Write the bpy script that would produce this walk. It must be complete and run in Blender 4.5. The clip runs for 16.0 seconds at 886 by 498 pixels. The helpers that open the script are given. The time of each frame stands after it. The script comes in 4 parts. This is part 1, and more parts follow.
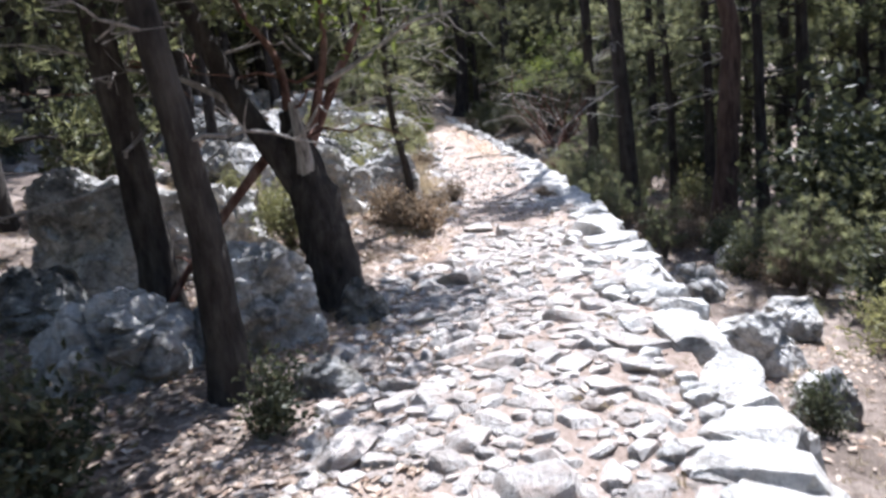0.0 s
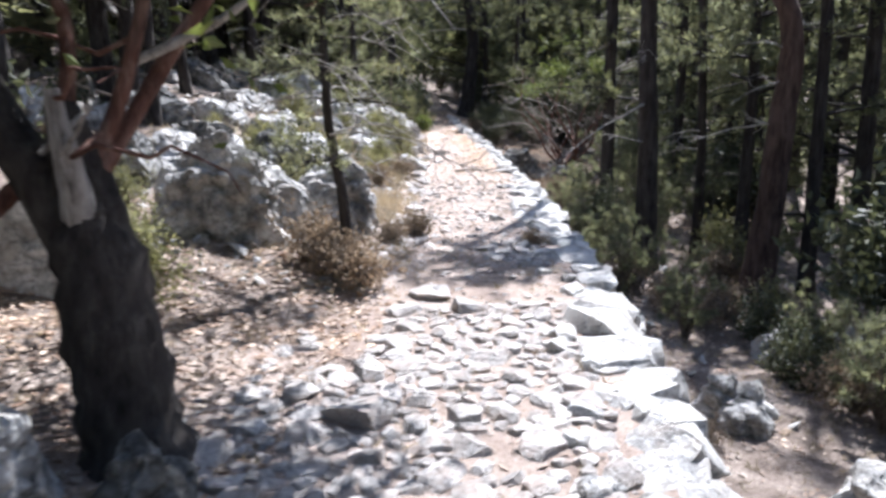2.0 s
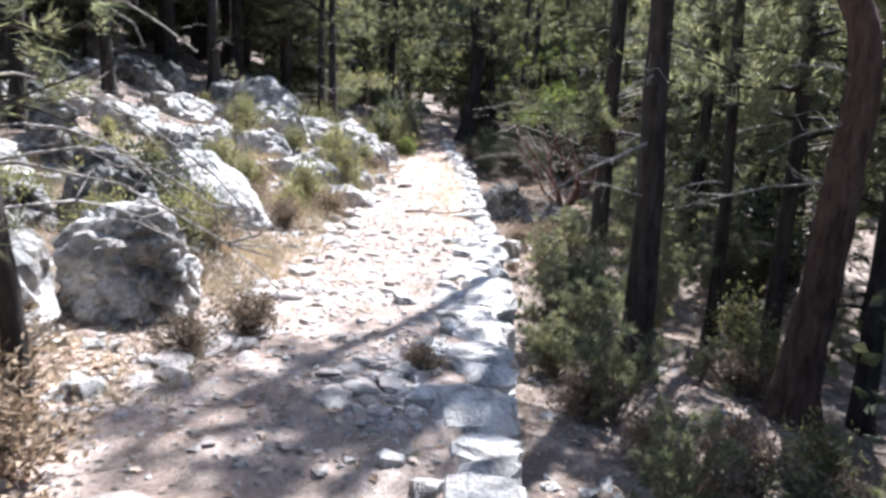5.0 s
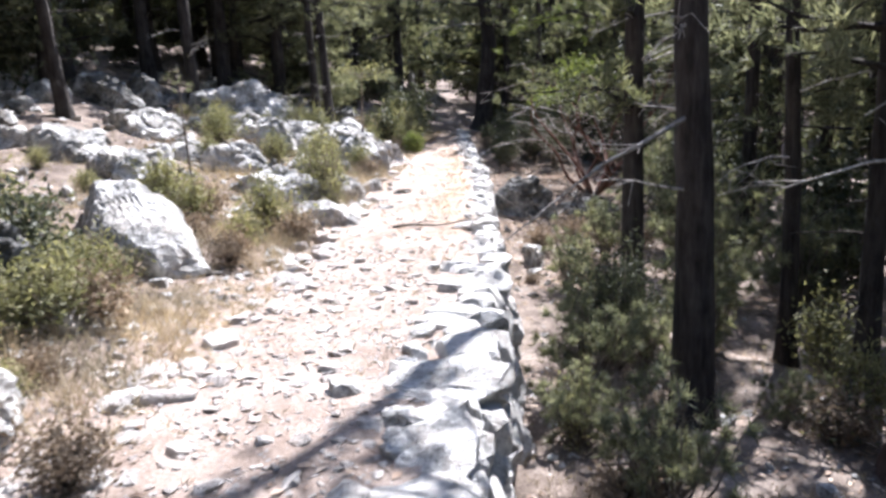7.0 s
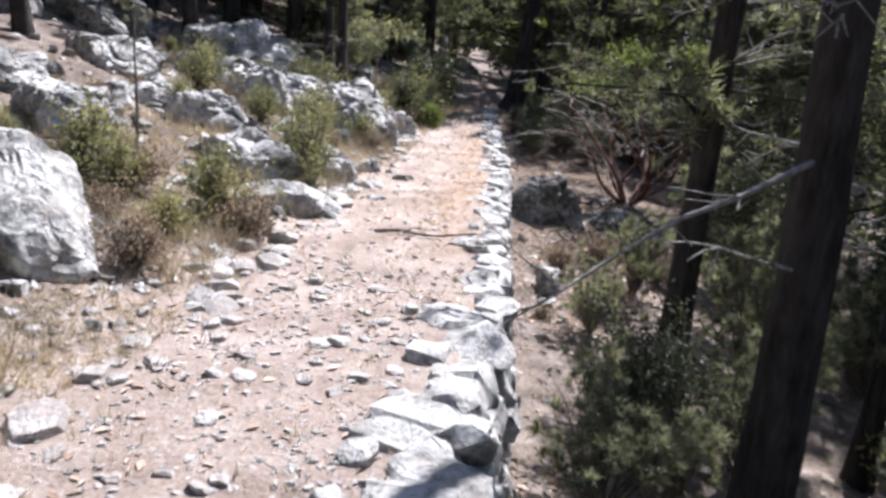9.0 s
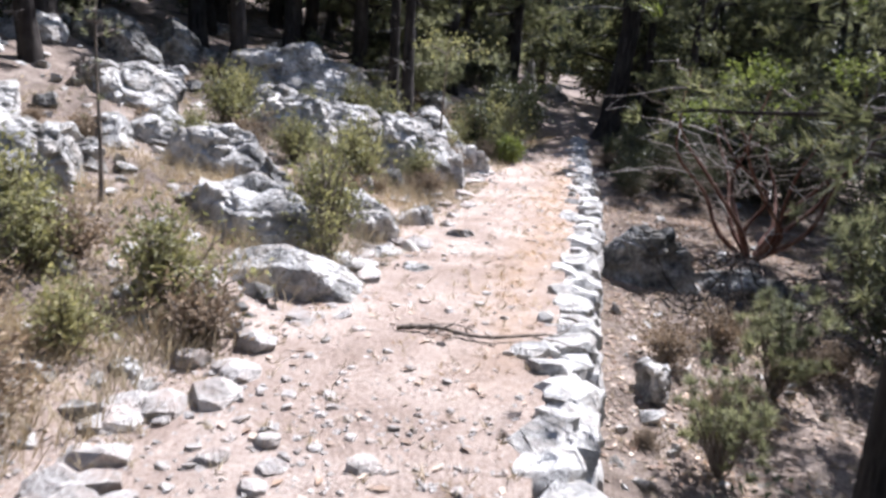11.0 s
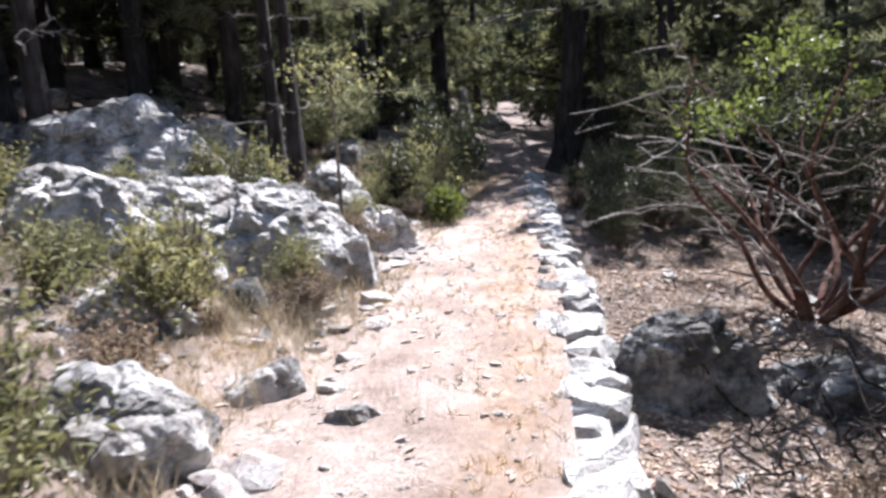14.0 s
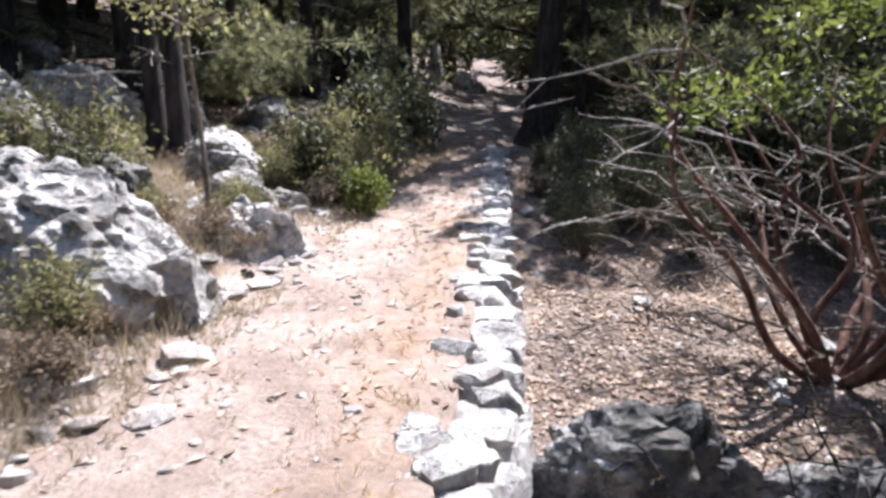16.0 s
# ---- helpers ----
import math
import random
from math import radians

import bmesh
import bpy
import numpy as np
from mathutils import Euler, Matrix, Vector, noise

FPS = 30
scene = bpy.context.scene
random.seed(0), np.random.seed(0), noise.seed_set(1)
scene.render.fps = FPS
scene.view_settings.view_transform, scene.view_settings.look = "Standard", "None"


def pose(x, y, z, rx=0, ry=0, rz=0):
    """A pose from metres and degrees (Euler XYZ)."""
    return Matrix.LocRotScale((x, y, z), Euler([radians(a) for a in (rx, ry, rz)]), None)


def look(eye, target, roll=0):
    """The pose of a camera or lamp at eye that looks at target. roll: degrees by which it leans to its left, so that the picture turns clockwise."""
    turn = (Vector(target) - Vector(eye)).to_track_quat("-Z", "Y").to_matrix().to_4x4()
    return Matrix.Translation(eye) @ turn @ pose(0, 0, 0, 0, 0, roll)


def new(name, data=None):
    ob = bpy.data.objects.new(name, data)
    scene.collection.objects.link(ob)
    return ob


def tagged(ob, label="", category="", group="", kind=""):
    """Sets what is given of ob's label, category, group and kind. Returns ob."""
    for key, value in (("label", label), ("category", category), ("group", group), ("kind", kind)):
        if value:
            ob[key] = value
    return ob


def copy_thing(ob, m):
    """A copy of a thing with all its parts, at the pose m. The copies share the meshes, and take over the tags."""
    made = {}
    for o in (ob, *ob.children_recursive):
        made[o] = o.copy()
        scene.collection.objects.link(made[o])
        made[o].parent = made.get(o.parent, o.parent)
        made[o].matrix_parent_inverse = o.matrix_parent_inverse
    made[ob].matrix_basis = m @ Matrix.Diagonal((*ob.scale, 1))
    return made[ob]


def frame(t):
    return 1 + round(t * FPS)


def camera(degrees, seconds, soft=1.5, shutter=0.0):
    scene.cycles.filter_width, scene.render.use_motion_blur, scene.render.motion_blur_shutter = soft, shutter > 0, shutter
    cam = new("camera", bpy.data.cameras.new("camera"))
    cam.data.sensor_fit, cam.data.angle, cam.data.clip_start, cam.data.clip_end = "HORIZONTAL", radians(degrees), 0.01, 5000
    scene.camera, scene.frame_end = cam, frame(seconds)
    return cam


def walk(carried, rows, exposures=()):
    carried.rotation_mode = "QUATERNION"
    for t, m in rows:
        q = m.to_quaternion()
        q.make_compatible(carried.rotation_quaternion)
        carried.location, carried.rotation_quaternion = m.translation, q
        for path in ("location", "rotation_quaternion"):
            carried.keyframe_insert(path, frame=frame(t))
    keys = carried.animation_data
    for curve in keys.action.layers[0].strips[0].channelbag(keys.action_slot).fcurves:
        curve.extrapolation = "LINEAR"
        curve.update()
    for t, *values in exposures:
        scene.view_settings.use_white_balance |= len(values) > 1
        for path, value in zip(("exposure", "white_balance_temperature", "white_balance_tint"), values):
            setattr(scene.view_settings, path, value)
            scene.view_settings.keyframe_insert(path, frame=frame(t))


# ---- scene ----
cam = camera(63.5, 16.0, soft=3.0, shutter=0.4)
METRES, EYE, TILT, LEAN, TURN = 16.4, 1.5, -10.5, 7.0, 0.0
ROWS = [
    (0.0, 0.0, 0.0, 0.0, 0.0, 0.0, -0.0),
    (0.5, 0.0059, 0.0338, 0.0052, 1.13, -0.22, -3.44),
    (1.0, 0.0132, 0.0725, 0.0148, 2.96, 2.17, -2.68),
    (1.5, 0.017, 0.1052, 0.0239, 2.28, 0.22, -3.57),
    (2.0, 0.0257, 0.134, 0.0344, 0.14, -0.46, -5.8),
    (2.5, 0.0356, 0.1605, 0.0396, -7.85, -0.59, -1.47),
    (3.0, 0.0518, 0.1883, 0.0463, -3.63, 3.24, -3.44),
    (3.5, 0.0623, 0.2138, 0.0531, -1.51, 3.93, -7.54),
    (6.0, 0.093, 0.3527, 0.088, 4.68, -0.68, -7.82),
    (6.5, 0.0981, 0.3774, 0.0941, 6.06, -0.66, -4.99),
    (7.0, 0.1049, 0.4033, 0.1006, 5.16, -0.32, -4.94),
    (7.5, 0.1065, 0.4296, 0.107, 4.17, -3.65, -5.94),
    (8.0, 0.1045, 0.4548, 0.112, 3.12, -3.15, -7.79),
    (8.5, 0.104, 0.481, 0.1188, 5.48, -3.19, -10.22),
    (9.0, 0.1012, 0.5076, 0.1273, 6.4, -3.06, -12.97),
    (11.5, 0.0902, 0.6606, 0.1561, 14.47, -0.98, -13.37),
    (12.0, 0.0773, 0.6931, 0.1566, 8.32, 5.29, -13.08),
    (12.5, 0.0707, 0.7271, 0.1614, 7.97, 3.76, -6.91),
    (13.0, 0.0648, 0.7583, 0.1724, 11.36, 1.72, -7.57),
    (13.5, 0.0649, 0.7924, 0.1808, 10.12, 3.45, -5.88),
    (14.0, 0.0683, 0.8293, 0.1893, 10.66, 1.15, -5.24),
    (14.5, 0.0745, 0.8591, 0.1972, 5.7, 1.21, -4.16),
    (15.0, 0.0816, 0.8877, 0.2045, 6.98, -0.67, -6.86),
    (15.5, 0.085, 0.9153, 0.2131, 9.58, -2.59, -7.79),
    (16.0, 0.0858, 0.9467, 0.2201, 9.88, -2.12, -7.73),
]
walk(cam, [(t, pose(0, 0, EYE, TILT, LEAN, TURN) @ pose(METRES * x, METRES * y, METRES * z, 90 + pitch, roll, yaw)) for t, x, y, z, yaw, pitch, roll in ROWS],
     exposures=[(0.0, 1.66, 5750, 13), (3.5, 1.7, 5750, 13), (6.0, 2.05, 5850, 14), (7.2, 1.84, 5900, 15), (9.0, 1.38, 5850, 15), (11.5, 1.53, 5850, 16), (13.0, 1.7, 5850, 16), (16.0, 1.66, 5950, 17)])

# ---- light: high sun ahead and to the right, clear sky ----
SUN_AZ, SUN_EL = radians(24), radians(57)
TO_SUN = Vector((math.sin(SUN_AZ) * math.cos(SUN_EL), math.cos(SUN_AZ) * math.cos(SUN_EL), math.sin(SUN_EL)))
world = bpy.data.worlds.new("sky")
scene.world = world
world.use_nodes = True
sky = world.node_tree.nodes.new("ShaderNodeTexSky")
sky.sky_type, sky.sun_disc = "NISHITA", False
sky.sun_elevation, sky.sun_rotation = SUN_EL, SUN_AZ
world.node_tree.links.new(sky.outputs[0], world.node_tree.nodes["Background"].inputs[0])
world.node_tree.nodes["Background"].inputs[1].default_value = 0.075
sun = new("sun", bpy.data.lights.new("sun", "SUN"))
sun.data.energy, sun.data.angle, sun.data.color = 4.8, radians(0.55), (1.0, 0.965, 0.92)
sun.matrix_world = look((0, 0, 40), Vector((0, 0, 40)) - TO_SUN)


# ---- materials ----
def material(name, rough=0.9):
    m = bpy.data.materials.new(name)
    m.use_nodes = True
    nt = m.node_tree
    bsdf = nt.nodes["Principled BSDF"]
    bsdf.inputs["Roughness"].default_value = rough
    bsdf.inputs["Specular IOR Level"].default_value = 0.25
    return m, nt, bsdf


def node(nt, kind, **values):
    n = nt.nodes.new(kind)
    for key, value in values.items():
        n.inputs[key.replace("_", " ")].default_value = value
    return n


def noise_tex(nt, vector, scale, detail=4.0, rough=0.6):
    n = node(nt, "ShaderNodeTexNoise", Scale=scale, Detail=detail, Roughness=rough)
    nt.links.new(vector, n.inputs["Vector"])
    return n.outputs["Fac"]


def ramp(nt, fac, stops):
    r = nt.nodes.new("ShaderNodeValToRGB")
    els = r.color_ramp.elements
    while len(els) < len(stops):
        els.new(0.5)
    for e, (p, c) in zip(els, stops):
        e.position, e.color = p, (*c, 1)
    nt.links.new(fac, r.inputs[0])
    return r.outputs[0]


def mix(nt, fac, a, b, how="MIX"):
    n = nt.nodes.new("ShaderNodeMix")
    n.data_type, n.blend_type = "RGBA", how
    for sock, v in ((n.inputs[0], fac), (n.inputs[6], a), (n.inputs[7], b)):
        if isinstance(v, (int, float)):
            sock.default_value = v
        elif isinstance(v, tuple):
            sock.default_value = (*v, 1)
        else:
            nt.links.new(v, sock)
    return n.outputs[2]


def bump(nt, bsdf, height, strength, distance):
    b = node(nt, "ShaderNodeBump", Strength=strength, Distance=distance)
    nt.links.new(height, b.inputs["Height"])
    nt.links.new(b.outputs[0], bsdf.inputs["Normal"])


def coords(nt, kind="Object"):
    return nt.nodes.new("ShaderNodeTexCoord").outputs[kind]


def place(nt):
    return nt.nodes.new("ShaderNodeNewGeometry").outputs["Position"]


def limestone(name, light, dark, warm, scale=1.0, spread=0.25, cover=0.5, cracks=0.5):
    m, nt, bsdf = material(name, 0.92)
    v = place(nt)
    big = ramp(nt, noise_tex(nt, v, 2.6 * scale, 9, 0.72), [(cover - 0.1, dark), (cover, tuple((a + b) / 2 for a, b in zip(light, dark))), (cover + 0.07, light), (0.9, light)])
    speck = ramp(nt, noise_tex(nt, v, 22 * scale, 8, 0.75), [(0.34, (0.22, 0.22, 0.22)), (0.46, (0.9, 0.9, 0.9)), (0.75, (1, 1, 1))])
    col = mix(nt, 0.8, big, speck, "MULTIPLY")
    bent = nt.nodes.new("ShaderNodeVectorMath")
    bent.operation = "MULTIPLY_ADD"
    warp = node(nt, "ShaderNodeTexNoise", Scale=4.5 * scale, Detail=4.0)
    nt.links.new(v, warp.inputs["Vector"])
    nt.links.new(warp.outputs["Color"], bent.inputs[0])
    bent.inputs[1].default_value = (0.42 / scale,) * 3
    nt.links.new(v, bent.inputs[2])
    crack = nt.nodes.new("ShaderNodeTexVoronoi")
    crack.feature, crack.inputs["Scale"].default_value = "DISTANCE_TO_EDGE", 4.2 * scale
    nt.links.new(bent.outputs[0], crack.inputs["Vector"])
    seam = ramp(nt, crack.outputs["Distance"], [(0.0, (0.2, 0.19, 0.18)), (0.035, (0.6, 0.59, 0.57)), (0.085, (1, 1, 1))])
    col = mix(nt, cracks, col, seam, "MULTIPLY")
    tint = ramp(nt, noise_tex(nt, v, 5 * scale, 3), [(0.45, (0, 0, 0)), (0.7, (1, 1, 1))])
    col = mix(nt, tint, col, mix(nt, 0.55, col, warm))
    info = nt.nodes.new("ShaderNodeObjectInfo").outputs["Random"]
    island = nt.nodes.new("ShaderNodeNewGeometry").outputs["Random Per Island"]
    add = nt.nodes.new("ShaderNodeMath")
    add.operation = "ADD"
    nt.links.new(info, add.inputs[0]), nt.links.new(island, add.inputs[1])
    fr = nt.nodes.new("ShaderNodeMath")
    fr.operation = "FRACT"
    nt.links.new(add.outputs[0], fr.inputs[0])
    shade = ramp(nt, fr.outputs[0], [(0.0, (1 - spread,) * 3), (1.0, (1.0, 1.0, 1.0))])
    nt.links.new(mix(nt, 1.0, col, shade, "MULTIPLY"), bsdf.inputs["Base Color"])
    h = noise_tex(nt, v, 11 * scale, 10, 0.75)
    pits = nt.nodes.new("ShaderNodeTexVoronoi")
    pits.feature, pits.inputs["Scale"].default_value = "F1", 24 * scale
    nt.links.new(v, pits.inputs["Vector"])
    both = nt.nodes.new("ShaderNodeMath")
    both.operation = "MULTIPLY_ADD"
    nt.links.new(pits.outputs["Distance"], both.inputs[0])
    both.inputs[1].default_value = 0.35
    nt.links.new(h, both.inputs[2])
    cut = nt.nodes.new("ShaderNodeMath")
    cut.operation = "MULTIPLY_ADD"
    nt.links.new(seam, cut.inputs[0])
    cut.inputs[1].default_value = 0.5 * cracks
    nt.links.new(both.outputs[0], cut.inputs[2])
    bump(nt, bsdf, cut.outputs[0], 0.9, 0.045 / scale ** 0.4)
    return m


def bark(name, a, b, stretch=0.16, scale=16.0):
    m, nt, bsdf = material(name, 0.95)
    mp = nt.nodes.new("ShaderNodeMapping")
    mp.inputs["Scale"].default_value = (1, 1, stretch)
    nt.links.new(place(nt), mp.inputs[0])
    f = noise_tex(nt, mp.outputs[0], scale, 7, 0.7)
    col = ramp(nt, f, [(0.33, tuple(0.3 * c for c in a)), (0.5, a), (0.72, b)])
    grey = ramp(nt, noise_tex(nt, place(nt), 3.0, 3), [(0.5, (0, 0, 0)), (0.75, (0.6, 0.6, 0.6))])
    nt.links.new(mix(nt, grey, col, b), bsdf.inputs["Base Color"])
    bump(nt, bsdf, f, 1.0, 0.04)
    return m


def foliage(name, dark, light, rough=0.55, through_light=0.4, tint=(1.2, 1.25, 0.75)):
    m, nt, bsdf = material(name, rough)
    isl = nt.nodes.new("ShaderNodeNewGeometry").outputs["Random Per Island"]
    col = ramp(nt, isl, [(0.0, dark), (0.6, tuple((a + b) / 2 for a, b in zip(dark, light))), (1.0, light)])
    patch = ramp(nt, noise_tex(nt, place(nt), 1.6, 3), [(0.35, (0.6, 0.62, 0.6)), (0.7, (1.15, 1.1, 0.95))])
    col = mix(nt, 1.0, col, patch, "MULTIPLY")
    nt.links.new(col, bsdf.inputs["Base Color"])
    tr = nt.nodes.new("ShaderNodeBsdfTranslucent")
    nt.links.new(mix(nt, 1.0, col, tint, "MULTIPLY"), tr.inputs[0])
    mx = node(nt, "ShaderNodeMixShader", Fac=through_light)
    nt.links.new(bsdf.outputs[0], mx.inputs[1]), nt.links.new(tr.outputs[0], mx.inputs[2])
    nt.links.new(mx.outputs[0], nt.nodes["Material Output"].inputs[0])
    return m


def ground_material():
    m, nt, bsdf = material("trail_and_forest_soil", 0.97)
    v = place(nt)
    soil = ramp(nt, noise_tex(nt, v, 3.0, 6), [(0.3, (0.12, 0.093, 0.076)), (0.5, (0.25, 0.2, 0.165)), (0.7, (0.42, 0.355, 0.305))])
    crumbs = ramp(nt, noise_tex(nt, v, 38, 6, 0.8), [(0.36, (0.4, 0.36, 0.34)), (0.55, (1, 1, 1)), (0.75, (1.25, 1.2, 1.15))])
    soil = mix(nt, 0.9, soil, crumbs, "MULTIPLY")
    sand = ramp(nt, noise_tex(nt, v, 2.4, 5), [(0.3, (0.29, 0.221, 0.18)), (0.5, (0.412, 0.328, 0.274)), (0.7, (0.52, 0.438, 0.38))])
    grit = ramp(nt, noise_tex(nt, v, 55, 5, 0.8), [(0.36, (0.5, 0.42, 0.36)), (0.5, (1, 1, 1)), (0.8, (1.15, 1.15, 1.15))])
    sand = mix(nt, 0.8, sand, grit, "MULTIPLY")
    worn = nt.nodes.new("ShaderNodeAttribute")
    worn.attribute_name = "ochre"
    dust = ramp(nt, noise_tex(nt, v, 9, 5), [(0.3, (0.28, 0.185, 0.123)), (0.55, (0.40, 0.283, 0.198)), (0.75, (0.5, 0.385, 0.295))])
    edge = nt.nodes.new("ShaderNodeMath")
    edge.operation = "MULTIPLY"
    nt.links.new(worn.outputs["Fac"], edge.inputs[0])
    nt.links.new(ramp(nt, noise_tex(nt, v, 3.4, 6, 0.7), [(0.36, (0.1, 0.1, 0.1)), (0.58, (1, 1, 1))]), edge.inputs[1])
    sand = mix(nt, edge.outputs[0], sand, dust)
    att = nt.nodes.new("ShaderNodeAttribute")
    att.attribute_name = "trail"
    mod = nt.nodes.new("ShaderNodeMath")
    mod.operation = "MULTIPLY_ADD"
    nt.links.new(noise_tex(nt, v, 4.5, 5), mod.inputs[0])
    mod.inputs[1].default_value = 1.1
    sub = nt.nodes.new("ShaderNodeMath")
    sub.operation = "SUBTRACT"
    nt.links.new(att.outputs["Fac"], sub.inputs[0])
    sub.inputs[1].default_value = 0.55
    nt.links.new(sub.outputs[0], mod.inputs[2])
    mask = ramp(nt, mod.outputs[0], [(0.30, (0, 0, 0)), (0.62, (1, 1, 1))])
    nt.links.new(mix(nt, mask, soil, sand), bsdf.inputs["Base Color"])
    bump(nt, bsdf, noise_tex(nt, v, 26, 8, 0.75), 0.9, 0.04)
    return m


LIME = limestone("weathered_limestone", (0.71, 0.69, 0.655), (0.15, 0.147, 0.14), (0.54, 0.48, 0.41), 1.0, 0.12, 0.495)
# darker limestone: lichen, plus the shade of boulder faces put into the colour
LIME_DARK = limestone("lichen_and_shade_grey_limestone", (0.5, 0.49, 0.465), (0.08, 0.08, 0.078), (0.30, 0.27, 0.22), 1.0, 0.1, 0.545)
WALL = limestone("pale_wall_limestone", (0.72, 0.70, 0.665), (0.24, 0.232, 0.22), (0.55, 0.48, 0.41), 1.9, 0.22, 0.445, 0.22)
COBBLE = limestone("pale_trail_stone", (0.65, 0.61, 0.57), (0.41, 0.36, 0.32), (0.52, 0.39, 0.315), 2.0, 0.36, 0.45, 0.08)
BARK = bark("pine_bark", (0.038, 0.031, 0.027), (0.085, 0.073, 0.065))
BARK_RED = bark("reddish_pine_bark", (0.08, 0.05, 0.038), (0.145, 0.1, 0.08))
BARK_OLD = bark("gnarled_grey_bark", (0.04, 0.033, 0.029), (0.105, 0.093, 0.08), 0.25, 12)
ARBUTUS = bark("red_arbutus_bark", (0.13, 0.062, 0.045), (0.27, 0.19, 0.15), 0.3, 10)
DEADWOOD = bark("bleached_dead_wood", (0.34, 0.31, 0.28), (0.52, 0.49, 0.45), 0.2, 22)
TWIG = bark("grey_twig", (0.17, 0.14, 0.115), (0.3, 0.26, 0.22), 0.3, 20)
NEEDLE = foliage("pine_needles", (0.052, 0.06, 0.04), (0.26, 0.265, 0.18), 0.6, 0.52, (1.15, 1.15, 0.82))
NEEDLE_GREY = foliage("grey_green_needles", (0.11, 0.118, 0.082), (0.38, 0.385, 0.285), 0.6, 0.52, (1.15, 1.15, 0.85))
LEAF = foliage("evergreen_leaves", (0.05, 0.057, 0.038), (0.17, 0.178, 0.118), 0.55, 0.28, (1.1, 1.12, 0.85))
LEAF_BRIGHT = foliage("fresh_yellow_green_leaves", (0.10, 0.125, 0.042), (0.25, 0.285, 0.115), 0.5, 0.36)
LEAF_OLIVE = foliage("olive_shrub_leaves", (0.15, 0.15, 0.08), (0.40, 0.385, 0.235), 0.6, 0.42, (1.15, 1.15, 0.85))
LEAF_DRY = foliage("dry_brown_scrub", (0.17, 0.125, 0.095), (0.42, 0.34, 0.27), 0.8, 0.35, (1.0, 0.95, 0.88))
STRAW = foliage("dry_straw_grass", (0.32, 0.26, 0.185), (0.60, 0.52, 0.40), 0.8, 0.35, (1.0, 0.95, 0.88))
OCHRE = foliage("ochre_dead_grass", (0.46, 0.33, 0.22), (0.66, 0.52, 0.38), 0.85, 0.4, (1.0, 0.95, 0.88))
LITTER = foliage("fallen_leaves", (0.26, 0.17, 0.13), (0.72, 0.61, 0.545), 0.85, 0.15, (1.0, 0.95, 0.88))
GROUND = ground_material()

# ---- building helpers ----
FOLIAGE_SEED = 7


def mesh_from(name, verts, faces, mat, smooth=False):
    """A mesh out of an (n, 3) array and an (m, k) array or a list of faces."""
    me = bpy.data.meshes.new(name)
    if isinstance(faces, np.ndarray):
        k = faces.shape[1]
        me.vertices.add(len(verts)), me.loops.add(faces.size), me.polygons.add(len(faces))
        me.vertices.foreach_set("co", np.asarray(verts, dtype=np.float32).ravel())
        me.loops.foreach_set("vertex_index", faces.astype(np.int32).ravel())
        me.polygons.foreach_set("loop_start", np.arange(0, faces.size, k, dtype=np.int32))
        me.polygons.foreach_set("loop_total", np.full(len(faces), k, dtype=np.int32))
    else:
        me.from_pydata([tuple(v) for v in verts], [], faces)
    me.polygons.foreach_set("use_smooth", np.full(len(me.polygons), smooth))
    me.materials.append(mat)
    me.update(calc_edges=True)
    me.validate()
    return me


def piece(name, vf, mat, parent=None, label="", smooth=False):
    """One mesh object, under a thing or a part if one is given."""
    ob = new(name, mesh_from(name, vf[0], vf[1], mat, smooth))
    if parent is not None:
        ob.parent = parent
    if label:
        tagged(ob, label)
    return ob


def empty(name, x, y, z, label, category, group="", rz=0.0):
    ob = new(name)
    ob.empty_display_size = 0.2
    ob.matrix_basis = pose(x, y, z, 0, 0, rz)
    return tagged(ob, label, category, group)


def join(parts):
    vs, fs, n = [], [], 0
    for v, f in parts:
        vs.append(np.asarray(v)), fs.append(np.asarray(f) + n)
        n += len(v)
    return np.concatenate(vs), np.concatenate(fs)


def tube(points, radii, sides=8, wobble=0.0, rng=None):
    """A tapered round stem along points, as quads, with its ends drawn to a point."""
    p = np.asarray(points, float)
    r = np.asarray(radii, float)
    d = np.gradient(p, axis=0)
    d /= np.linalg.norm(d, axis=1)[:, None] + 1e-9
    ref = np.array([0.31, 0.95, 0.05])
    a = np.cross(d, ref)
    a /= np.linalg.norm(a, axis=1)[:, None] + 1e-9
    b = np.cross(d, a)
    ang = np.linspace(0, 2 * np.pi, sides, endpoint=False)
    rad = np.repeat(r[:, None], sides, 1)
    if wobble and rng is not None:
        rad = rad * (1 + wobble * rng.normal(size=rad.shape))
    v = p[:, None] + rad[..., None] * (np.cos(ang)[None, :, None] * a[:, None] + np.sin(ang)[None, :, None] * b[:, None])
    n = len(p)
    i, j = np.meshgrid(np.arange(n - 1), np.arange(sides), indexing="ij")
    k = (j + 1) % sides
    f = np.stack([i * sides + j, i * sides + k, (i + 1) * sides + k, (i + 1) * sides + j], -1).reshape(-1, 4)
    return v.reshape(-1, 3), f


def curve_points(nodes, steps=5):
    """A smooth line through nodes (Catmull-Rom)."""
    q = np.asarray(nodes, float)
    q = np.vstack([2 * q[0] - q[1], q, 2 * q[-1] - q[-2]])
    out = []
    for i in range(1, len(q) - 2):
        for s in np.linspace(0, 1, steps, endpoint=False):
            a, b, c, d = q[i - 1:i + 3]
            out.append(0.5 * (2 * b + (c - a) * s + (2 * a - 5 * b + 4 * c - d) * s ** 2 + (3 * b - a - 3 * c + d) * s ** 3))
    out.append(q[-2])
    return np.array(out)


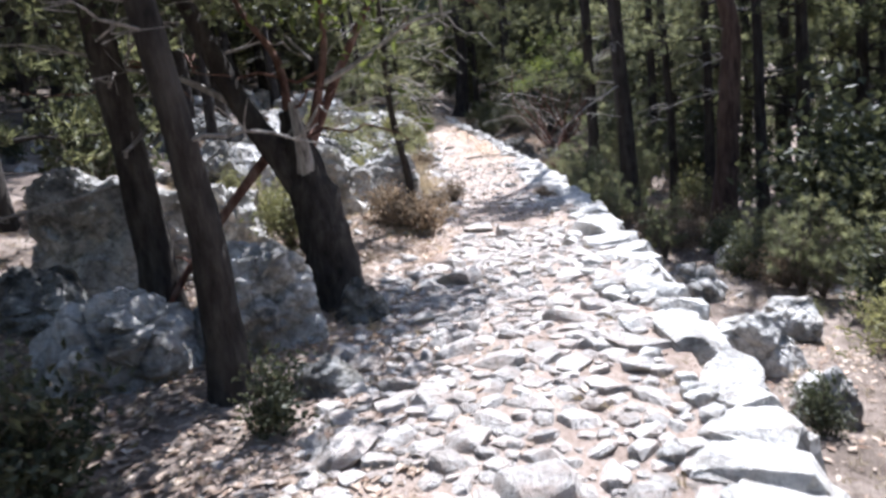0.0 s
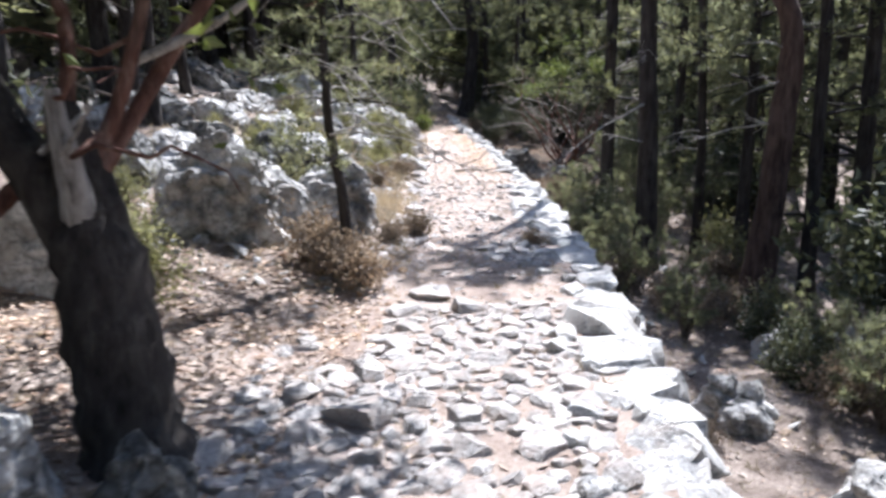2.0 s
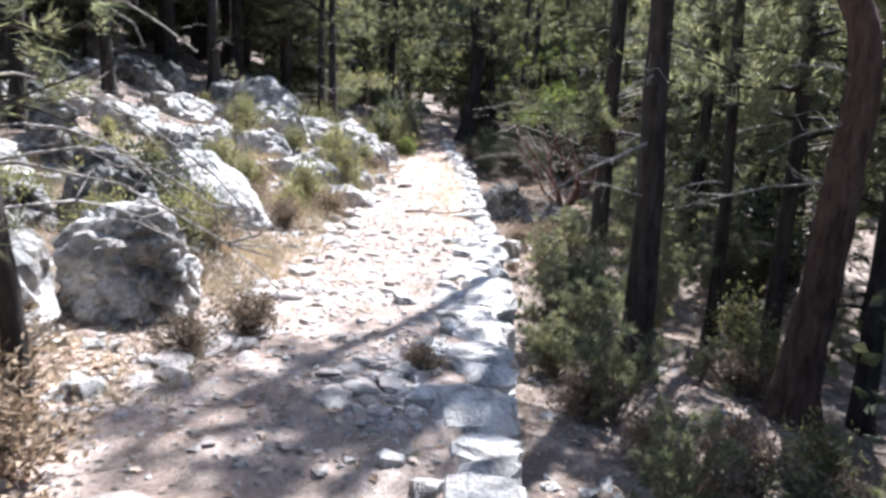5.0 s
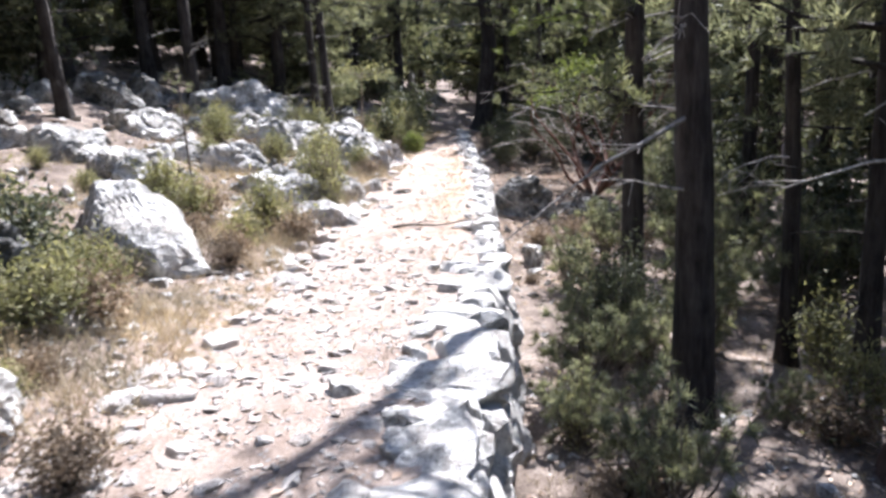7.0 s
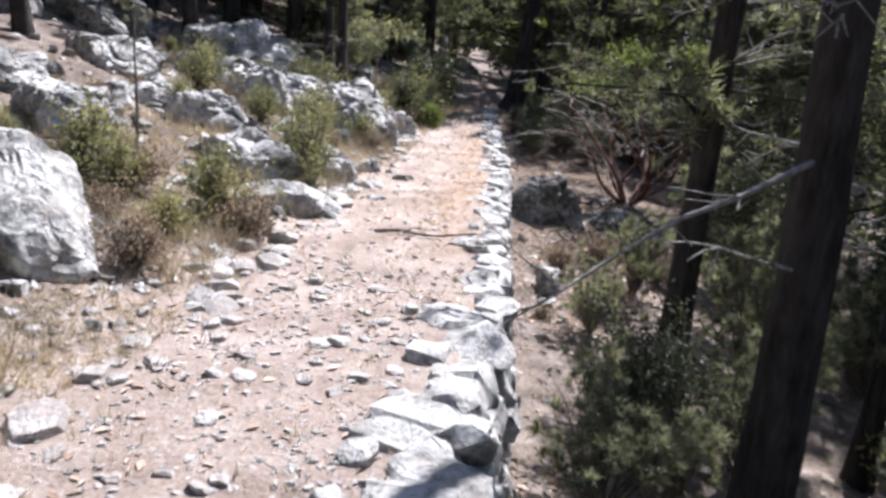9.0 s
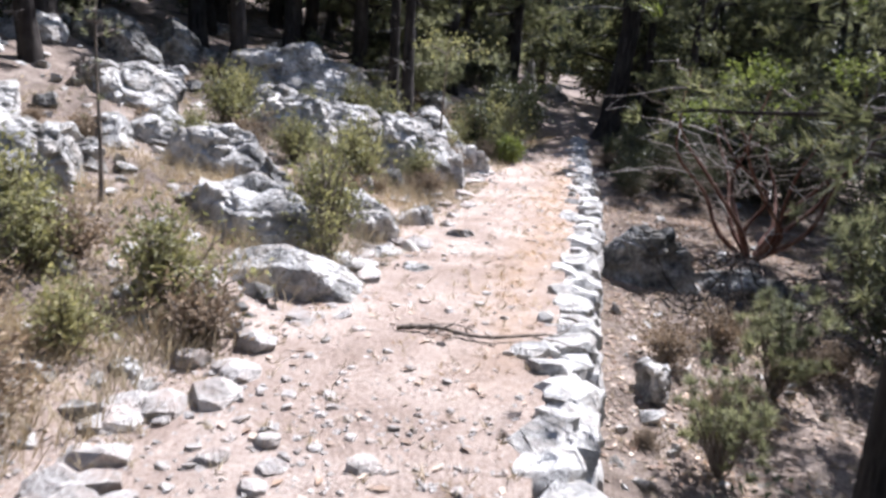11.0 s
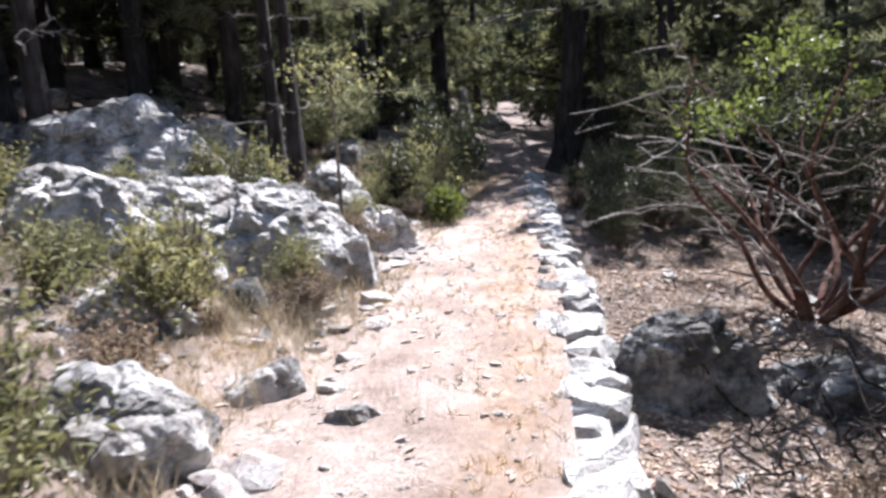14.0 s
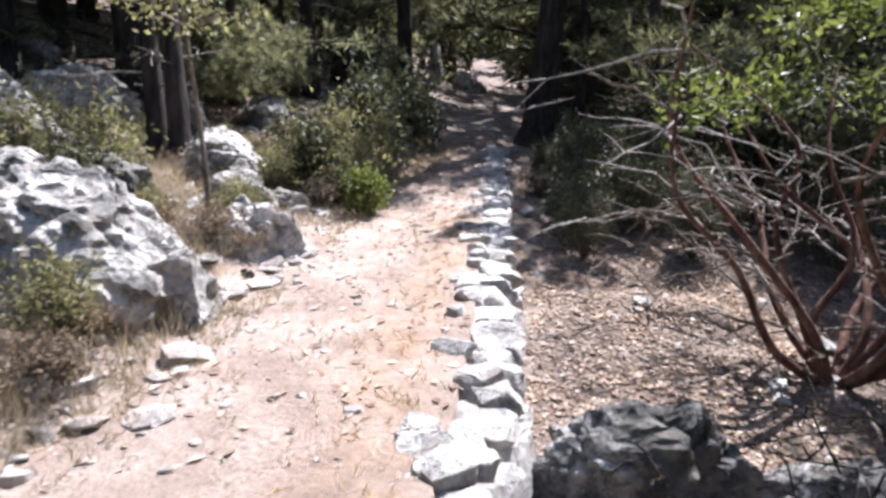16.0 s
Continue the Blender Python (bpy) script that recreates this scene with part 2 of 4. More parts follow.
def unit(rng, n):
    v = rng.normal(size=(n, 3))
    return v / np.linalg.norm(v, axis=1)[:, None]


def leaf_cloud(rng, centres, per, spread, length, width, up=0.3):
    """Leaves as folded diamonds of two triangles round each centre."""
    c = np.repeat(np.asarray(centres), per, 0)
    n = len(c)
    c = c + rng.normal(size=(n, 3)) * spread
    d = unit(rng, n)
    d[:, 2] += up
    d /= np.linalg.norm(d, axis=1)[:, None]
    s = np.cross(d, unit(rng, n))
    s /= np.linalg.norm(s, axis=1)[:, None] + 1e-9
    nn = np.cross(d, s)
    l = length * rng.uniform(0.6, 1.3, (n, 1))
    w = width * rng.uniform(0.7, 1.2, (n, 1))
    v = np.stack([c, c + d * l * 0.5 + s * w + nn * w * 0.5, c + d * l, c + d * l * 0.5 - s * w + nn * w * 0.5], 1).reshape(-1, 3)
    k = np.arange(n) * 4
    f = np.concatenate([np.stack([k, k + 1, k + 2], 1), np.stack([k, k + 2, k + 3], 1)])
    return v, f


def needle_cloud(rng, centres, ways, per, length, width, fan=0.8):
    """Tufts of thin needles that fan out from each centre along its way."""
    c = np.repeat(np.asarray(centres), per, 0)
    w = np.repeat(np.asarray(ways), per, 0)
    n = len(c)
    d = w + unit(rng, n) * fan
    d /= np.linalg.norm(d, axis=1)[:, None] + 1e-9
    s = np.cross(d, unit(rng, n))
    s /= np.linalg.norm(s, axis=1)[:, None] + 1e-9
    l = length * rng.uniform(0.6, 1.25, (n, 1))
    c = c + unit(rng, n) * length * 0.25
    v = np.stack([c + s * width, c - s * width, c + d * l], 1).reshape(-1, 3)
    return v, np.arange(n * 3).reshape(-1, 3)


# ---- the plan: a trail 2 m wide that climbs gently, its outer side held by a dry-stone wall ----
LEVEL = [(-300, -6), (-40, -1.0), (-4, -0.02), (0, 0.08), (4, 0.25), (8, 0.36), (12, 0.46), (16, 0.68), (20, 0.92), (24, 1.18), (27, 1.5), (33, 2.35), (60, 5.0), (300, 12)]
OUTER = [(-300, 1.0), (0, 1.0), (2, 1.15), (4, 1.37), (6, 1.54), (8, 1.58), (10, 1.56), (12, 1.64), (13, 1.59), (14, 1.52), (16, 1.36), (18, 1.24), (19, 1.19), (20, 1.09), (21, 0.98), (22.5, 0.77), (27, 0.3), (33, -0.35), (60, -5), (300, -5)]
INNER = [(-300, -0.7), (0, -0.7), (5, -0.6), (8, -0.2), (12, -0.35), (16, -0.4), (20, -0.6), (23, -0.75), (27, -0.5), (33, -1.15), (60, -6), (300, -6)]
DROP = [(-300, 0.4), (2, 0.4), (5, 0.75), (14, 0.95), (19, 0.7), (23, 0.3), (26, 0.08), (300, 0.0)]
RISE = [(-300, 0.05), (3, 0.06), (8, 0.15), (12, 0.22), (20, 0.30), (60, 0.25), (300, 0.2)]


def along(table, y):
    a = np.array(table)
    y = np.asarray(y, float)
    return (np.interp(y - 0.7, a[:, 0], a[:, 1]) + np.interp(y, a[:, 0], a[:, 1]) + np.interp(y + 0.7, a[:, 0], a[:, 1])) / 3


def land(x, y):
    """Height of the bare ground, without its small bumps."""
    x, y = np.asarray(x, float), np.asarray(y, float)
    z, xr, xl = along(LEVEL, y), along(OUTER, y), along(INNER, y)
    u = x - xr
    below = -along(DROP, y) * np.clip((u + 0.23) / 0.15, 0, 1) - 0.15 * np.clip(u, 0, 12) - 0.02 * np.clip(u - 12, 0, 400)
    l = xl - x
    above = along(RISE, y) * np.clip(l, 0, 9) + 0.08 * np.clip(l - 9, 0, 400)
    return z + np.where(u > -0.23, below, 0) + np.where(l > 0, above, 0)


def bumps(x, y):
    """Small unevenness: little on the trail, more beside it."""
    xr, xl = float(along(OUTER, y)), float(along(INNER, y))
    off = max(0.0, xl - x, x - xr)
    k = min(1.0, off / 0.8)
    n1 = noise.noise((x * 0.9, y * 0.9, 3.1)) * 0.10 + noise.noise((x * 2.7, y * 2.7, 9.0)) * 0.045
    n2 = noise.noise((x * 4.2, y * 4.2, 1.7)) * 0.016 + noise.noise((x * 1.1, y * 1.1, 7.7)) * 0.02
    return n1 * k + n2


def surface(x, y):
    return float(land(x, y)) + bumps(x, y)


def stretch(lo, hi, step, far, growth=1.22):
    mid = list(np.arange(lo, hi, step))
    out, s, a = [], step, lo
    while a > -far:
        s *= growth
        a -= s
        out.append(a)
    left = out[::-1]
    out, s, a = [], step, mid[-1]
    while a < far:
        s *= growth
        a += s
        out.append(a)
    return np.array(left + mid + out)


def build_ground():
    us = stretch(-7.0, 7.0, 0.14, 400)
    us = np.sort(np.concatenate([us, [-0.24, -0.23, -0.08, -0.07]]))
    ys = stretch(-2.0, 33.0, 0.16, 400)
    uu, yy = np.meshgrid(us, ys)
    xx = uu + along(OUTER, yy)
    zz = land(xx, yy)
    bb = np.array([bumps(a, b) for a, b in zip(xx.ravel(), yy.ravel())]).reshape(xx.shape)
    zz = zz + bb
    n, m = xx.shape
    i, j = np.meshgrid(np.arange(n - 1), np.arange(m - 1), indexing="ij")
    f = np.stack([i * m + j, i * m + j + 1, (i + 1) * m + j + 1, (i + 1) * m + j], -1).reshape(-1, 4)
    me = mesh_from("ground", np.stack([xx, yy, zz], -1).reshape(-1, 3), f, GROUND, True)
    xl = along(INNER, yy)
    trail = np.clip(1 - np.maximum(xl - xx, 0) / 0.9, 0, 1) * (uu < -0.2) * np.clip((27.5 - yy) / 4, 0.1, 1)
    att = me.attributes.new("trail", "FLOAT", "POINT")
    att.data.foreach_set("value", trail.ravel().astype(np.float32))
    ochre = np.exp(-((uu + 0.52 + 0.06 * np.sin(yy * 1.7)) / 0.2) ** 2) * np.clip((yy - 13.2) / 2, 0, 1) * np.clip((23.5 - yy) / 2, 0, 1)
    att = me.attributes.new("ochre", "FLOAT", "POINT")
    att.data.foreach_set("value", ochre.ravel().astype(np.float32))
    tagged(new("ground", me), "dusty trail and stony forest floor with dry soil", "ground", kind="structure")


build_ground()


# ---- rocks ----
def boulder_mesh(name, size, seed, mat, cuts=17, rough=0.13, detail=4, square=1.0):
    """A karst limestone block: a ball cut by chance planes, then furrowed and pitted in metres."""
    rng = np.random.default_rng(seed)
    bm = bmesh.new()
    bmesh.ops.create_icosphere(bm, subdivisions=detail, radius=1.0)
    v = np.array([x.co[:] for x in bm.verts])
    v = np.sign(v) * np.abs(v) ** square
    low = v[:, 2] < 0
    v[low, :2] /= np.sqrt(np.clip(1 - 0.85 * v[low, 2:3] ** 2, 0.2, 1))
    ways = unit(rng, cuts)
    ways[:, 2] = np.abs(ways[:, 2]) * 0.9
    for nrm, off in zip(ways, rng.uniform(0.55, 0.92, cuts)):
        over = np.clip(v @ nrm - off, 0, None)
        v = v - over[:, None] * nrm
    o = rng.uniform(-50, 50, 3)
    s = np.array(size) / 2
    v = v * s / np.abs(v).max(axis=0)
    out = v / (np.linalg.norm(v, axis=1)[:, None] + 1e-6)
    damp = min(1.0, 0.35 + 0.65 * min(s) / 0.4) * (rough / 0.13)
    for i, p in enumerate(v):
        q = Vector(p + o)
        w = q + noise.noise_vector(q * 2.5) * 0.12
        gaps, cores = noise.voronoi(w * 1.9)
        n = noise.fractal(q * 1.6, 0.9, 2.1, 3) * 0.075
        n += (noise.cell(cores[0] * 7.3) - 0.5) * 0.045
        n -= 0.05 * math.exp(-(gaps[1] - gaps[0]) / 0.05)
        n += noise.fractal(q * 5.5, 0.65, 2.2, 4) * 0.045 - 0.05 * max(0.0, 0.12 - abs(noise.noise(q * 3.1))) / 0.12
        v[i] = p + out[i] * n * damp
    for x, co in zip(bm.verts, v):
        x.co = co
    me = bpy.data.meshes.new(name)
    bm.to_mesh(me)
    bm.free()
    me.polygons.foreach_set("use_smooth", np.full(len(me.polygons), False))
    me.materials.append(mat)
    return me


def boulder(x, y, sx, sy, sz, seed, rz=0.0, tilt=0.0, sink=0.25, mat=None, label="", category="boulder", rough=0.13, cuts=17, detail=4, square=1.0, dip=0.0):
    ob = new("boulder", boulder_mesh("boulder", (sx, sy, sz), seed, mat or LIME, cuts, rough, detail, square))
    ob.matrix_basis = pose(x, y, float(land(x, y)) + sz * (0.5 - sink), tilt, dip, rz)
    return tagged(ob, label or "pale weathered limestone boulder among dry scrub", category)


TAKEN = []


# dark=1 takes the darker stone, whose colour stands in for shade too
def rock(x, y, width, depth, height, seed, turn=0, tilt=0, sink=0.25, dark=0, square=1.0, dip=0.0, rough=0.13):
    TAKEN.append((x, y, width / 2))
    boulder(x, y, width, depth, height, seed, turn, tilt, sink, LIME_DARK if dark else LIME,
            "grey lichen-stained limestone boulder with shade toned into its colour" if dark else "", detail=5 if width > 0.6 else 4, square=square, dip=dip, rough=rough)


rock(-2.75, 5.55, 1.5, 1.1, 1.1, 1, 20, 0, 0.12, 0)
rock(-2.1, 6.7, 0.9, 0.7, 0.8, 52, 0, 0, 0.2, 0)
rock(-1.8, 11.0, 0.85, 0.7, 0.85, 53, 12, 0, 0.2, 1)
rock(-1.95, 3.8, 0.95, 0.8, 0.72, 2, -10, 0, 0.2, 0)
rock(-1.3, 4.25, 1.0, 0.8, 0.82, 3, 15, 0, 0.2, 0)
rock(-1.6, 8.45, 1.45, 1.15, 1.3, 4, -12, 0, 0.2, 0, 0.8)
rock(-0.85, 9.35, 0.95, 0.9, 0.95, 5, 30, 0, 0.2, 0)
rock(-1.55, 12.72, 2.05, 0.95, 0.72, 6, -38, 0, 0.2, 0, 0.85, 23, 0.06)
rock(-0.66, 14.85, 1.35, 0.85, 0.4, 55, -12, 0, 0.42, 0, 1.0, 0, 0.08)
rock(-0.8, 14.15, 0.5, 0.35, 0.3, 8, -25, 0, 0.3, 0)
rock(-1.3, 15.5, 1.25, 0.75, 0.6, 9, 10, 0, 0.3, 0)
rock(-0.76, 16.5, 0.85, 0.65, 0.5, 56, 0, 0, 0.3, 0)
rock(-0.42, 15.5, 0.5, 0.36, 0.16, 47, 15, 0, 0.35, 0)
rock(-0.5, 17.25, 0.6, 0.34, 0.26, 48, 40, 0, 0.35, 0)
rock(0.06, 17.0, 0.36, 0.3, 0.13, 49, 10, 0, 0.4, 0)
rock(0.05, 15.65, 0.3, 0.28, 0.1, 50, 55, 0, 0.4, 0)
rock(-0.35, 16.0, 0.42, 0.36, 0.14, 51, 25, 0, 0.35, 0)
rock(-1.6, 16.35, 0.5, 0.45, 0.5, 11, 40, 0, 0.2, 1)
rock(-1.4, 19.45, 1.6, 1.3, 1.0, 12, -20, 0, 0.3, 0)
rock(-2.1, 19.2, 1.2, 1.0, 0.85, 43, 10, 0, 0.25, 0)
rock(-0.75, 19.45, 0.6, 0.5, 0.6, 44, 0, 0, 0.2, 0, 0.7)
rock(-0.85, 20.8, 0.85, 0.6, 0.52, 13, 10, 0, 0.25, 0)
rock(-1.95, 22.2, 1.0, 0.8, 0.65, 14, 30, 0, 0.25, 0)
rock(-2.65, 18.6, 1.75, 0.95, 0.95, 15, -15, 0, 0.25, 0)
rock(-2.75, 14.9, 1.5, 1.0, 0.75, 16, -20, 0, 0.3, 0)
rock(-4.1, 17.6, 1.4, 1.0, 0.8, 17, 5, 0, 0.3, 0)
rock(-3.9, 15.4, 1.2, 0.9, 0.6, 18, 0, 0, 0.3, 0)
rock(-4.5, 21.3, 2.0, 1.3, 0.95, 19, 10, 0, 0.3, 0)
rock(-4.0, 22.9, 1.6, 1.2, 0.85, 20, -10, 0, 0.3, 0)
rock(-5.2, 23.8, 1.3, 1.0, 0.8, 21, 0, 0, 0.3, 0)
rock(-3.7, 20.75, 2.5, 1.2, 1.15, 22, 8, 0, 0.25, 0)
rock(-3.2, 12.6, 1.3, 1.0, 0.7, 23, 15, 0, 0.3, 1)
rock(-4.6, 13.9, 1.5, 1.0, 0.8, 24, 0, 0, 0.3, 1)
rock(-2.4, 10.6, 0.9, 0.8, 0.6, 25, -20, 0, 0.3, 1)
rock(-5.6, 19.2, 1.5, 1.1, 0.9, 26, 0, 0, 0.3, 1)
rock(-1.5, 17.6, 0.8, 0.6, 0.55, 27, 0, 0, 0.3, 0)
rock(-2.2, 16.6, 1.0, 0.7, 0.6, 28, 18, 0, 0.3, 0)
# dark stone gives this boulder its shaded front by colour
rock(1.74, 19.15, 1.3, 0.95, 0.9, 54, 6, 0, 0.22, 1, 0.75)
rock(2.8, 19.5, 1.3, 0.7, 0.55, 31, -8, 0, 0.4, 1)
rock(4.05, 8.9, 0.75, 0.6, 0.6, 32, 0, 0, 0.25, 0)
rock(3.3, 8.6, 0.5, 0.45, 0.45, 33, 30, 0, 0.25, 0)
rock(2.3, 7.0, 0.7, 0.6, 0.5, 34, 0, 0, 0.25, 0)
rock(2.1, 5.0, 0.85, 0.7, 0.62, 35, 0, 0, 0.25, 0)
rock(2.0, 3.9, 0.5, 0.45, 0.4, 46, 20, 0, 0.25, 0)
rock(2.6, 5.8, 0.7, 0.6, 0.5, 36, 50, 0, 0.25, 0)
rock(1.9, 16.2, 0.4, 0.5, 0.45, 37, 0, 0, 0.2, 0)
rock(-1.25, 33.2, 0.9, 0.7, 0.75, 38, 0, 0, 0.25, 0)
rock(-2.15, 33.6, 0.5, 0.5, 1.2, 39, 0, 0, 0.15, 0)
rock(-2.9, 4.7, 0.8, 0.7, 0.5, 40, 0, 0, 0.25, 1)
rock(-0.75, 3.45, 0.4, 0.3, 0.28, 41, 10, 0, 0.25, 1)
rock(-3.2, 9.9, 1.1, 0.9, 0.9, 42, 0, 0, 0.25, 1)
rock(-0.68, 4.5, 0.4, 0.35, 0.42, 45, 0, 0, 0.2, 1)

# the rest of the outcrop on the upper slope
rng = np.random.default_rng(60)
taken = list(TAKEN)
made = 0
while made < 95:
    y = rng.uniform(9.5, 26)
    x = float(along(INNER, y)) - rng.uniform(0.5, 6.5)
    w = rng.uniform(0.22, 1.25) ** 1.15
    if any((x - p) ** 2 + (y - q) ** 2 < (0.75 * (r + w / 2)) ** 2 for p, q, r in taken[:400]):
        continue
    taken.append((x, y, w / 2))
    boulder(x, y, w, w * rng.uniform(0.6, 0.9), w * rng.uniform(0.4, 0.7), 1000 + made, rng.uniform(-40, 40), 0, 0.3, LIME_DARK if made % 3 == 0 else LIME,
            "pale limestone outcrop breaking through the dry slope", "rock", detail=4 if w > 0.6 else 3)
    made += 1

# ---- trees ----
def limb_points(rng, start, az, length, rise, droop, n=7, wiggle=0.10):
    s = np.linspace(0, 1, n)
    side = rng.normal(0, wiggle, n).cumsum() * length * 0.25
    out = s * length
    z = rise * s * length - droop * s ** 2 * length + rng.normal(0, 0.2 * wiggle, n).cumsum() * length
    ca, sa = math.cos(az), math.sin(az)
    return np.asarray(start) + np.stack([ca * out - sa * side, sa * out + ca * side, z], 1)


def pine(rng, line, radius, limbs, needle=(0.13, 0.007, 16), tufts=3, bark_mat=None, leaf_mat=None, parent=None, sides=10, split=True, broad=False, thin=1.0):
    """trunk along line; limbs: rows (height share, azimuth, length, rise, droop, leafy). split: each limb is a part of its own."""
    bark_mat = bark_mat or BARK
    pts = curve_points(line, 6)
    t = np.linspace(0, 1, len(pts))
    rad = radius * (1 - 0.72 * t) * (1 + 0.45 * np.exp(-t * 26))
    wood = [tube(pts, rad, sides, 0.05, rng)]
    if split:
        piece("trunk", wood[0], bark_mat, parent, smooth=True)
    centres, ways = [], []
    for share, az, length, rise, droop, leafy in limbs:
        i = min(len(pts) - 1, int(share * (len(pts) - 1)))
        lp = limb_points(rng, pts[i], az, length, rise, droop)
        r0 = max(0.008, min(rad[i] * 0.4, (0.016 + 0.010 * length) if leafy else (0.007 + 0.007 * length))) * thin
        arm = [tube(lp, np.linspace(r0, 0.004, len(lp)), 6 if split else 4)]
        for k in range(int(3 + length * 2.2)):
            s = rng.uniform(0.3, 1.0)
            a = lp[min(len(lp) - 1, int(s * (len(lp) - 1)))]
            d = np.array([math.cos(az + rng.normal(0, 0.9)), math.sin(az + rng.normal(0, 0.9)), rng.normal(0.05, 0.35)])
            l = rng.uniform(0.25, 0.6) * length * 0.5
            if split or not leafy:
                tw = np.stack([a, a + d * l * 0.5 + rng.normal(0, 0.03, 3), a + d * l + rng.normal(0, 0.06, 3)])
                arm.append(tube(tw, (0.006, 0.004, 0.002), 4))
            if leafy:
                for _ in range(tufts):
                    centres.append(a + d * l * rng.uniform(0.1, 1.1) + rng.normal(0, 0.06, 3))
                    ways.append(d * 0.7 + np.array([0, 0, 0.35]))
        if split:
            piece("limb" if leafy else "dead_limb", join(arm), bark_mat if leafy else DEADWOOD, parent, "" if leafy else "bleached leafless limb", True)
        else:
            wood += arm
    if not split:
        piece("trunk", join(wood), bark_mat, parent, smooth=True)
    if centres:
        vf = leaf_cloud(rng, centres, needle[2], 0.12, needle[0], needle[1]) if broad else needle_cloud(rng, centres, ways, needle[2], needle[0], needle[1])
        piece("crown", vf, leaf_mat or NEEDLE, parent)


def limb_rows(rng, n, lo, hi, length, leafy=True, taper=0.6, az=None):
    rows = []
    for k in range(n):
        s = rng.uniform(lo, hi)
        a = rng.uniform(0, 2 * math.pi) if az is None else rng.normal(az, 0.5)
        rows.append((s, a, length * (1 - taper * (s - lo) / max(0.01, hi - lo)) * rng.uniform(0.7, 1.2), rng.uniform(0.0, 0.35), rng.uniform(0.0, 0.35), leafy))
    return rows


def trunk_line(rng, h, bend=0.03):
    z = np.linspace(0, h, 6)
    off = rng.normal(0, bend * h / 3, (6, 2)).cumsum(0) * 0.5
    off[0] = 0
    return np.column_stack([off, z])


# trees that stand close to the trail
NEAR = [
    # x, y, radius, line of the trunk (offsets from its foot), crown rows
    ("tall pine with bare lower trunk below the wall", 2.85, 14.1, 0.115, 12.0, 0.014, [(9, 0.14, 0.32, 1.3, False), (7, 0.19, 0.3, 1.5, True), (14, 0.85, 1.0, 1.0, True)], BARK),
    ("tall straight pine with dark bark below the wall", 3.0, 12.1, 0.15, 9.0, 0.012, [(7, 0.16, 0.4, 0.8, False), (50, 0.62, 0.97, 1.7, True)], BARK),
    ("slender pine behind a thicker one", 4.3, 13.9, 0.085, 9.0, 0.02, [(6, 0.2, 0.45, 0.9, False), (24, 0.55, 1.0, 1.5, True)], BARK),
    ("slim dark pine on the lower slope", 5.0, 11.6, 0.10, 9.0, 0.02, [(8, 0.2, 0.6, 1.2, True), (16, 0.6, 1.0, 1.6, True)], BARK),
    ("dark pine on the lower slope with dense boughs", 6.3, 12.9, 0.14, 10.0, 0.02, [(16, 0.1, 0.5, 1.6, True), (18, 0.5, 1.0, 1.8, True)], BARK),
]
for k, (label, x, y, r, h, bend, crown, bk) in enumerate(NEAR):
    rng = np.random.default_rng(100 + k)
    tree = empty("pine_tree", x, y, surface(x, y) - 0.05, label, "tree")
    rows = []
    for n, lo, hi, length, leafy in crown:
        rows += limb_rows(rng, n, lo, hi, length, leafy)
    if k == 1:
        rows.append((0.295, math.pi + 0.49, 1.55, -0.32, 0.1, False))
    pine(rng, trunk_line(rng, h, bend), r, rows, bark_mat=bk, parent=tree)
    if k == 0:
        for share in (3.2, 2.5, 3.6):
            b = limb_points(rng, (0, 0, share), math.pi + rng.normal(0.2, 0.3), rng.uniform(1.0, 1.3), 0.15, 0.15, 7)
            bough = piece("sunlit_bough", tube(b, np.linspace(0.02, 0.005, 7), 5), bk, tree, smooth=True)
            tips = np.repeat(b[2:], 4, 0) + rng.normal(0, 0.09, (20, 3))
            piece("needles", needle_cloud(rng, tips, np.tile([-0.6, 0, 0.4], (20, 1)), 20, 0.08, 0.006), LEAF_BRIGHT if share == 3.2 else NEEDLE, bough)

# the thick red pine that kinks to one side
rng = np.random.default_rng(120)
tree = empty("pine_tree", 4.3, 11.5, surface(4.3, 11.5) - 0.05, "thick reddish pine with a kinked trunk", "tree")
pine(rng, [(0, 0, 0), (0.1, 0, 1.0), (0.2, 0, 2.2), (0.27, 0, 3.3), (0.05, 0.05, 4.0), (-0.3, 0.1, 4.8), (-0.25, 0.1, 6.5), (-0.1, 0.1, 8.5)], 0.2,
     limb_rows(rng, 5, 0.3, 0.5, 1.3, False) + limb_rows(rng, 22, 0.6, 1.0, 1.8), bark_mat=BARK_RED, parent=tree)

# two leaning trunks beside the first boulders
rng = np.random.default_rng(121)
tree = empty("oak_tree", -1.2, 3.38, surface(-1.2, 3.38) - 0.05, "dark leaning tree trunk beside shaded boulders", "tree")
pine(rng, [(0, 0, 0), (-0.02, 0.05, 1.0), (-0.12, 0.05, 2.0), (-0.3, 0.08, 3.2), (-0.6, 0.2, 4.6), (-0.8, 0.3, 6.5)], 0.098,
     limb_rows(rng, 8, 0.25, 0.5, 1.0, False) + limb_rows(rng, 14, 0.5, 1.0, 1.6) + limb_rows(rng, 14, 0.45, 0.9, 2.6, az=1.5), (0.075, 0.024, 30), 3, BARK_OLD, LEAF, tree, broad=True)
rng = np.random.default_rng(122)
tree = empty("oak_tree", -2.0, 4.65, surface(-2.0, 4.65) - 0.05, "dark tree trunk rising behind a shaded boulder", "tree")
